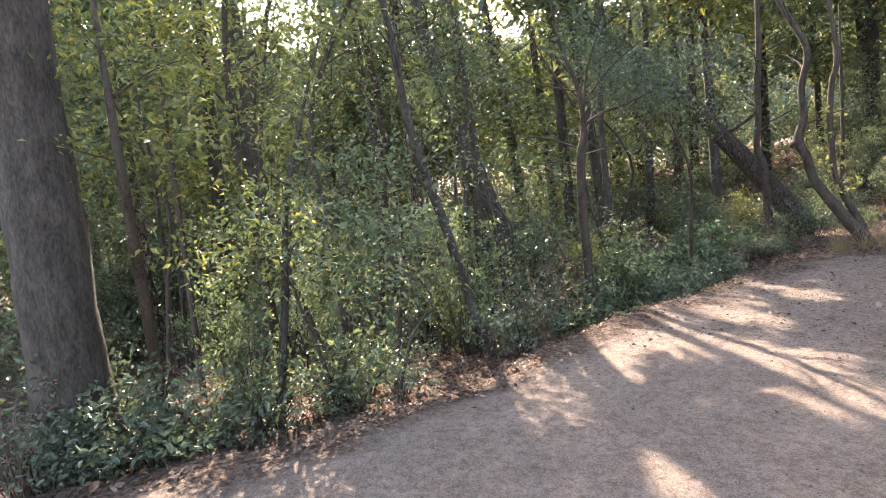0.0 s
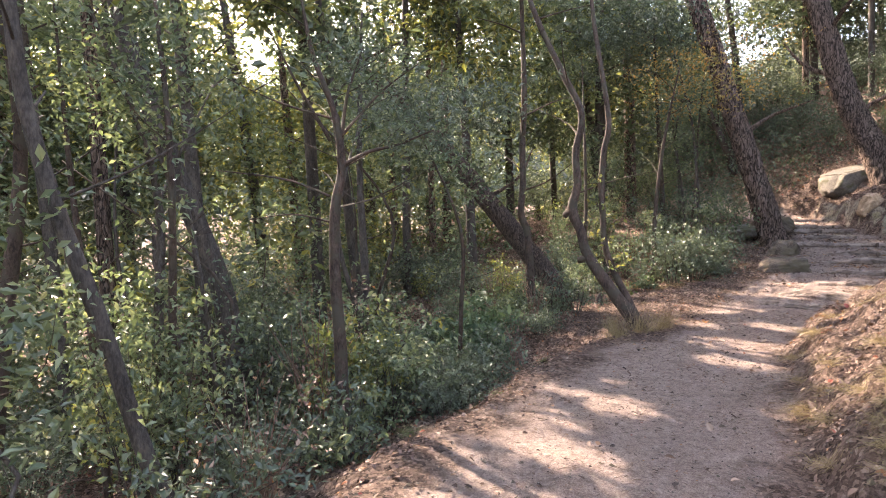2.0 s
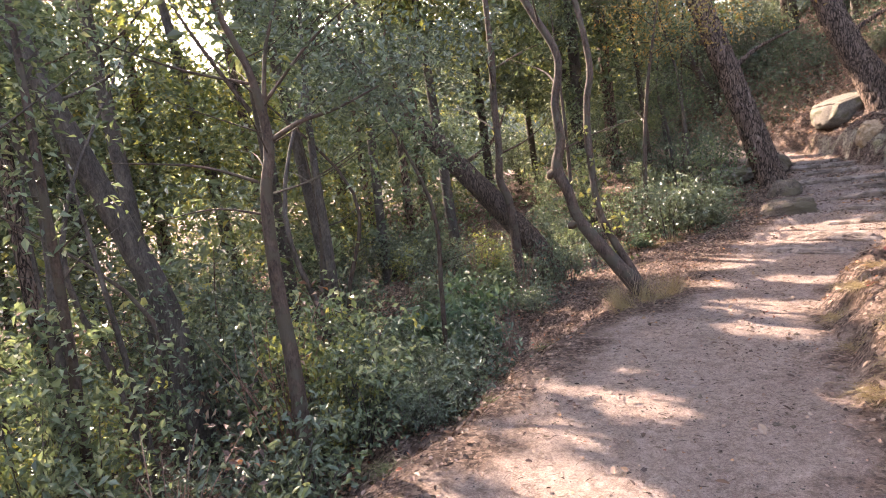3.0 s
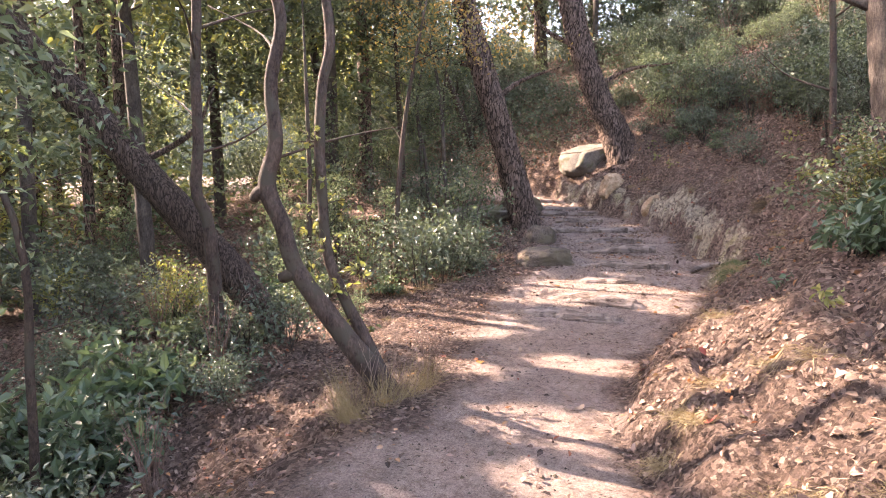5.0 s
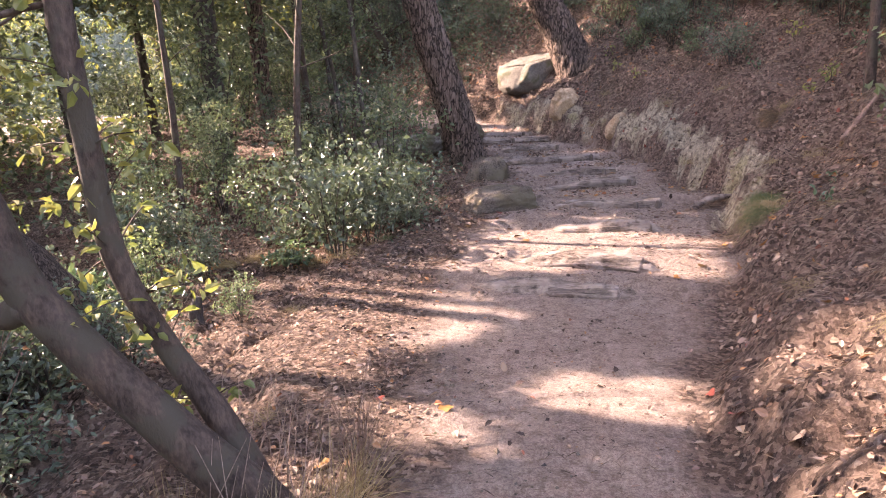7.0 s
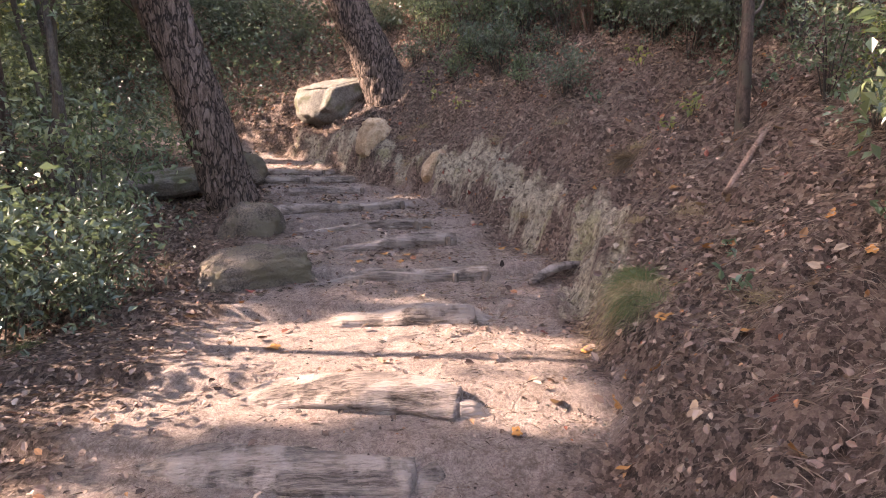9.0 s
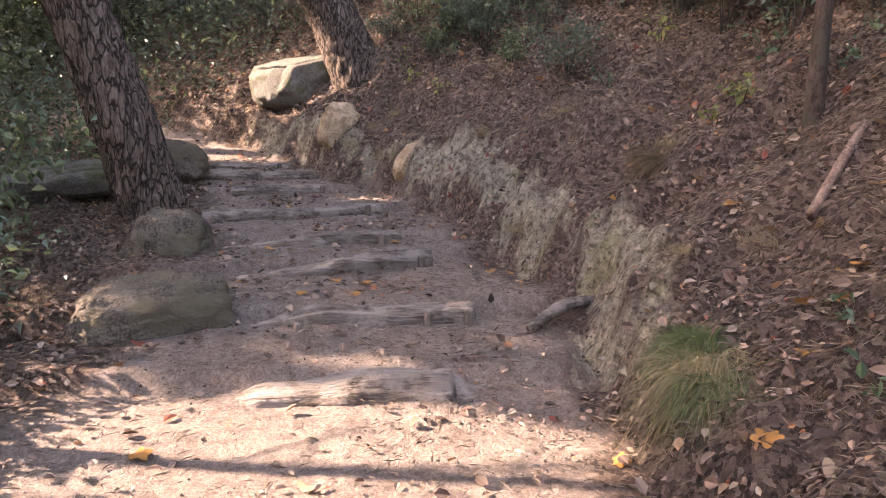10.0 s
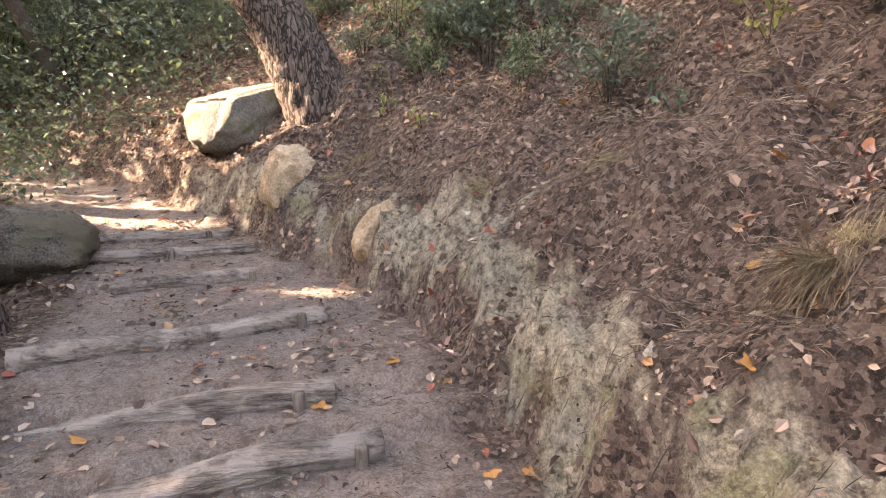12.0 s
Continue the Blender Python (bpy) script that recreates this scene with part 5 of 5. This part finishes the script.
tuft("dry brown grass brush hanging on the bank", 2.42, 4.12, 300, 0.30, BROWN_GRASS, (-0.85, -0.35, 0.15), w=0.0016, sag=0.45)
for x, y in ((-1.35, -2.35), (-1.25, -2.15), (-1.6, -2.45), (-1.45, -2.65), (-1.2, -1.9), (-1.75, -2.2)):
    tuft("dry twiggy grass at the foot of the crooked tree", x, y, 75, 0.42, DRY_GRASS, (rng.normal(0, 0.3), rng.normal(0, 0.3), 1.0), "dry_grass_tuft", 0.0012, 0.25)
for k in range(34):
    y = rng.uniform(-6.5, 8.5)
    x = float(np.interp(y, RIGHT_Y, RIGHT_X)) + rng.uniform(0.1, 1.0) if k % 3 else float(np.interp(y, LEFT_Y, LEFT_X)) - rng.uniform(0.0, 0.4)
    tuft("small tuft of dry grass on the bank", x, y, 70, 0.2, DRY_GRASS if k % 9 else GRASS, (-0.4, -0.1, 0.6), "dry_grass_tuft")

# pale grass where the clearing meets the shrubs
for x, y in ((-4.1, 2.35), (-3.85, 2.2), (-3.6, 2.15), (-3.35, 2.1), (-3.1, 2.1), (-2.85, 2.05), (-2.6, 2.0)):
    tuft("pale dry grass at the edge of the shrubs", x, y, 110, 0.24, DRY_GRASS, (rng.normal(0, 0.3), -0.3, 0.8), "dry_grass_tuft", 0.0014, 0.5)
# dry lit grass on the low bank
for k in range(46):
    y = rng.uniform(-6.6, -2.6)
    x = float(np.interp(y, RIGHT_Y, RIGHT_X)) + rng.uniform(0.05, 1.1)
    tuft("low straw-coloured grass on the foot of the bank", x, y, 60, 0.16, DRY_GRASS, (-0.5, -0.3, 0.6), "dry_grass_tuft", 0.0012, 0.7)
def dead_twigs(label, x, y, count, length, lean):
    z = ground_at(x, y)
    clump = empty("dry_twigs", (x, y, z))
    tagged(clump, label, "twigs")
    for q in range(count):
        a = np.array((x, y, z - 0.05)) + rng.normal(0, 1, 3) * (0.13, 0.13, 0)
        w = unit(np.array((rng.normal(lean, 0.28), rng.normal(0, 0.28), 1.0))) * length * rng.uniform(0.5, 1.1)
        limb("twig", [a, a + w * 0.5 + rng.normal(0, 0.02, 3), a + w + rng.normal(0, 0.03, 3)], [0.0035, 0.0028, 0.0012], TWIG_BARK, clump, sides=4, rings=6)
    bring_home(clump)


TWIG_BARK = mottled("dry_twig_bark", (0.10, 0.065, 0.048), (0.27, 0.19, 0.145), 20, 90, 0.9, 0.3, 0.002)
for x, y in ((-1.3, -2.2), (-1.55, -2.3), (-1.4, -1.75), (-1.7, -1.85), (-1.2, -2.0)):
    dead_twigs("bare reddish twigs sprouting at the foot of the crooked tree", x, y, 9, 0.6, 0.0)
limb_stub = limb("stump", [(-3.45, 0.75, ground_at(-3.45, 0.75) - 0.1), (-3.46, 0.75, ground_at(-3.45, 0.75) + 0.1), (-3.43, 0.76, ground_at(-3.45, 0.75) + 0.27)], [0.09, 0.07, 0.03], DARK_BARK, sides=12, rings=12, lump=0.4, rough=0.2, seed=84)
tagged(limb_stub, "small dark splintered stump in the leaf litter", "stump")


def sprig(parent, at, way, length, material):
    """A thin shoot with a few broad leaves along it."""
    at, way = np.array(at, float), unit(np.array(way, float))
    end = at + way * length + (0, 0, -0.1 * length)
    a = limb("shoot", [at, (at + end) / 2 + (0, 0, 0.06 * length), end], [0.004, 0.003, 0.0015], SMOOTH_BARK, parent, sides=4, rings=6)
    n = int(4 + length * 22)
    k = rng.uniform(0.3, 1.05, n)[:, None]
    v, f = leaf_arrays(at + (end - at) * k + rng.normal(0, 0.018, (n, 3)), rng.uniform(0.035, 0.075, n), droop=0.3, width=0.55, upward=0.5)
    b = solid("leaves", v, f, material, parent, smooth=False)
    return a, b


for x, y, z in ((-1.72, -1.94, 0.5), (-1.84, -1.98, 0.75), (-1.9, -2.0, 0.95), (-1.96, -2.03, 1.12), (-1.97, -2.03, 1.3), (-1.99, -2.04, 1.5), (-2.0, -2.05, 1.75), (-1.99, -2.05, 2.0)):
    for q in range(3):
        for o in sprig(crooked, (x, y, z), (rng.normal(-0.3, 0.9), rng.normal(-0.2, 0.7), rng.uniform(-0.1, 0.5)), rng.uniform(0.14, 0.38), YELLOW_GREEN):
            o.matrix_parent_inverse = inv


def seedling(x, y, h, material, label):
    z = ground_at(x, y)
    small = empty("seedling", (x, y, z))
    tagged(small, label, "seedling", "seedlings on the bank")
    for q in range(3):
        a = q * 2.1 + rng.random()
        sprig(small, (x, y, z - 0.03), (0.5 * math.cos(a), 0.5 * math.sin(a), 1.0), h * rng.uniform(0.8, 1.2), material)
    bring_home(small)


for x, y, h, m in ((2.82, 3.79, 0.2, 1), (2.7, 3.95, 0.14, 1), (3.7, 4.7, 0.4, 0), (3.4, 4.4, 0.3, 0), (1.21, 7.26, 0.22, 1), (0.87, 8.33, 0.3, 1), (0.95, 8.0, 0.25, 1), (1.81, 8.13, 0.45, 0), (2.35, 7.29, 0.4, 0), (1.5, 8.6, 0.4, 1), (2.96, 4.08, 0.2, 1),
                   (3.38, 6.3, 0.45, 0), (2.64, 5.74, 0.25, 0), (2.2, 2.0, 0.12, 0), (1.9, 1.5, 0.16, 0), (2.5, 1.2, 0.2, 0), (1.75, 2.3, 0.1, 0), (3.0, 5.4, 0.3, 1), (1.4, 7.9, 0.3, 0), (2.0, 7.6, 0.3, 0), (3.3, 3.6, 0.3, 0), (1.6, -0.6, 0.16, 0), (1.5, -2.2, 0.14, 1)):
    seedling(x, y, h, (BRIGHT_GREEN, YELLOW_GREEN)[m], ("small green seedling growing out of the leaf litter", "small yellowing seedling growing out of the leaf litter")[m])

# upright dead twigs on the slope over the cut
for x, y in ((1.3, 7.6), (1.7, 7.3), (2.1, 7.0), (1.1, 8.2), (2.6, 6.6), (3.0, 6.1), (2.3, 7.8), (3.3, 5.6), (1.6, 8.4), (2.8, 5.2)):
    dead_twigs("thin upright dead twigs on the bank", x, y, 4, 0.6, -0.1)

# clods of pale earth in the eroded foot of the bank
at, nrm = scatter(26000, -0.5, 2.8, 2.2, 9.2, lambda x, y: 0.10 * cut_mask(x, y))
s_ = (0.008 + 0.035 * rng.random(len(at)) ** 3)[:, None, None]
dirs = np.array([(1, 0, 0), (-1, 0, 0), (0, 1, 0), (0, -1, 0), (0, 0, 0.8), (0, 0, -0.8)])
v = at[:, None] + (dirs[None] * rng.uniform(0.6, 1.3, (len(at), 6, 1)) + rng.normal(0, 0.25, (len(at), 6, 3))) * s_
tri = np.array([(0, 2, 4), (2, 1, 4), (1, 3, 4), (3, 0, 4), (2, 0, 5), (1, 2, 5), (3, 1, 5), (0, 3, 5)])
EARTH = mottled("pale_earth", (0.16, 0.12, 0.09), (0.46, 0.37, 0.27), 9, 70, 0.95, 0.8, 0.01)
tagged(solid("earth_clods", v.reshape(-1, 3), (np.arange(len(at))[:, None, None] * 6 + tri[None]).reshape(-1, 3), EARTH, smooth=False), "crumbling clods of pale earth on the eroded bank", "earth", kind="stuff")

bright = None
for x, y in ((1.55, 1.55), (1.3, 2.05), (1.75, 2.75), (1.25, 1.35), (-0.6, 2.3), (1.45, 4.45), (1.9, 3.2), (2.3, 3.0), (0.1, 4.2), (0.3, 4.1), (0.55, 4.85), (-0.1, 3.9), (1.1, 0.9), (1.95, 1.9), (2.4, 2.2), (-1.3, 3.7), (0.9, 5.2), (1.2, -1.5), (1.05, -0.7), (-1.35, -2.3)):
    z = ground_at(x, y)
    m = pose(x, y, z + 0.015, rng.uniform(-20, 20), rng.uniform(-35, 5) if x > 1 else 0, rng.uniform(0, 360))
    if bright is None:
        bm = bmesh.new()
        ring = [bm.verts.new((0.042 * math.cos(a) * (1 + 0.26 * math.cos(5 * a)), 0.042 * math.sin(a) * (1 + 0.26 * math.cos(5 * a)), 0.008 * math.cos(2 * a))) for a in np.linspace(0, 2 * math.pi, 30, endpoint=False)]
        hub = bm.verts.new((0, 0, -0.004))
        for a, b in zip(ring, ring[1:] + ring[:1]):
            bm.faces.new((hub, a, b))
        bright = part("fallen_leaf", bm, ORANGE_LEAF)
        tagged(bright, "bright orange lobed fallen leaf", "leaf", "bright fallen leaves")
        bright.matrix_basis = m
    else:
        copy_thing(bright, m)

# more single leaves in other colours
def lone_leaf(material, label, size, lobes):
    bm = bmesh.new()
    ring = [bm.verts.new((size * 1.25 * math.cos(a) * (1 + 0.2 * math.cos(lobes * a)), size * 0.8 * math.sin(a) * (1 + 0.2 * math.cos(lobes * a)), 0.22 * size * math.cos(2 * a))) for a in np.linspace(0, 2 * math.pi, 24, endpoint=False)]
    hub = bm.verts.new((0, 0, -0.1 * size))
    for a, b in zip(ring, ring[1:] + ring[:1]):
        bm.faces.new((hub, a, b))
    return tagged(part("fallen_leaf", bm, material), label, "leaf", "bright fallen leaves")


for material, label, size, lobes, count in ((RED_LEAF, "dark red fallen leaf", 0.03, 3, 34), (TAN_LEAF, "pale tan curled fallen leaf", 0.028, 2, 60), (ORANGE_LEAF, "small orange fallen leaf", 0.03, 5, 34)):
    first = None
    while count:
        x, y = rng.uniform(-1.4, 3.2), rng.uniform(-3.0, 7.0)
        if rng.random() > (1.0 if float(off_way(x, y)) > 0.1 else 0.25):
            continue
        count -= 1
        e = 0.05
        tilt = pose(x, y, ground_at(x, y) + 0.02, math.degrees(math.atan((ground_at(x, y + e) - ground_at(x, y)) / e)) * 0.7 + rng.uniform(-18, 18), -math.degrees(math.atan((ground_at(x + e, y) - ground_at(x, y)) / e)) * 0.7 + rng.uniform(-18, 18), rng.uniform(0, 360))
        if first is None:
            first = lone_leaf(material, label, size, lobes)
            first.matrix_basis = tilt
        else:
            copy_thing(first, tilt)
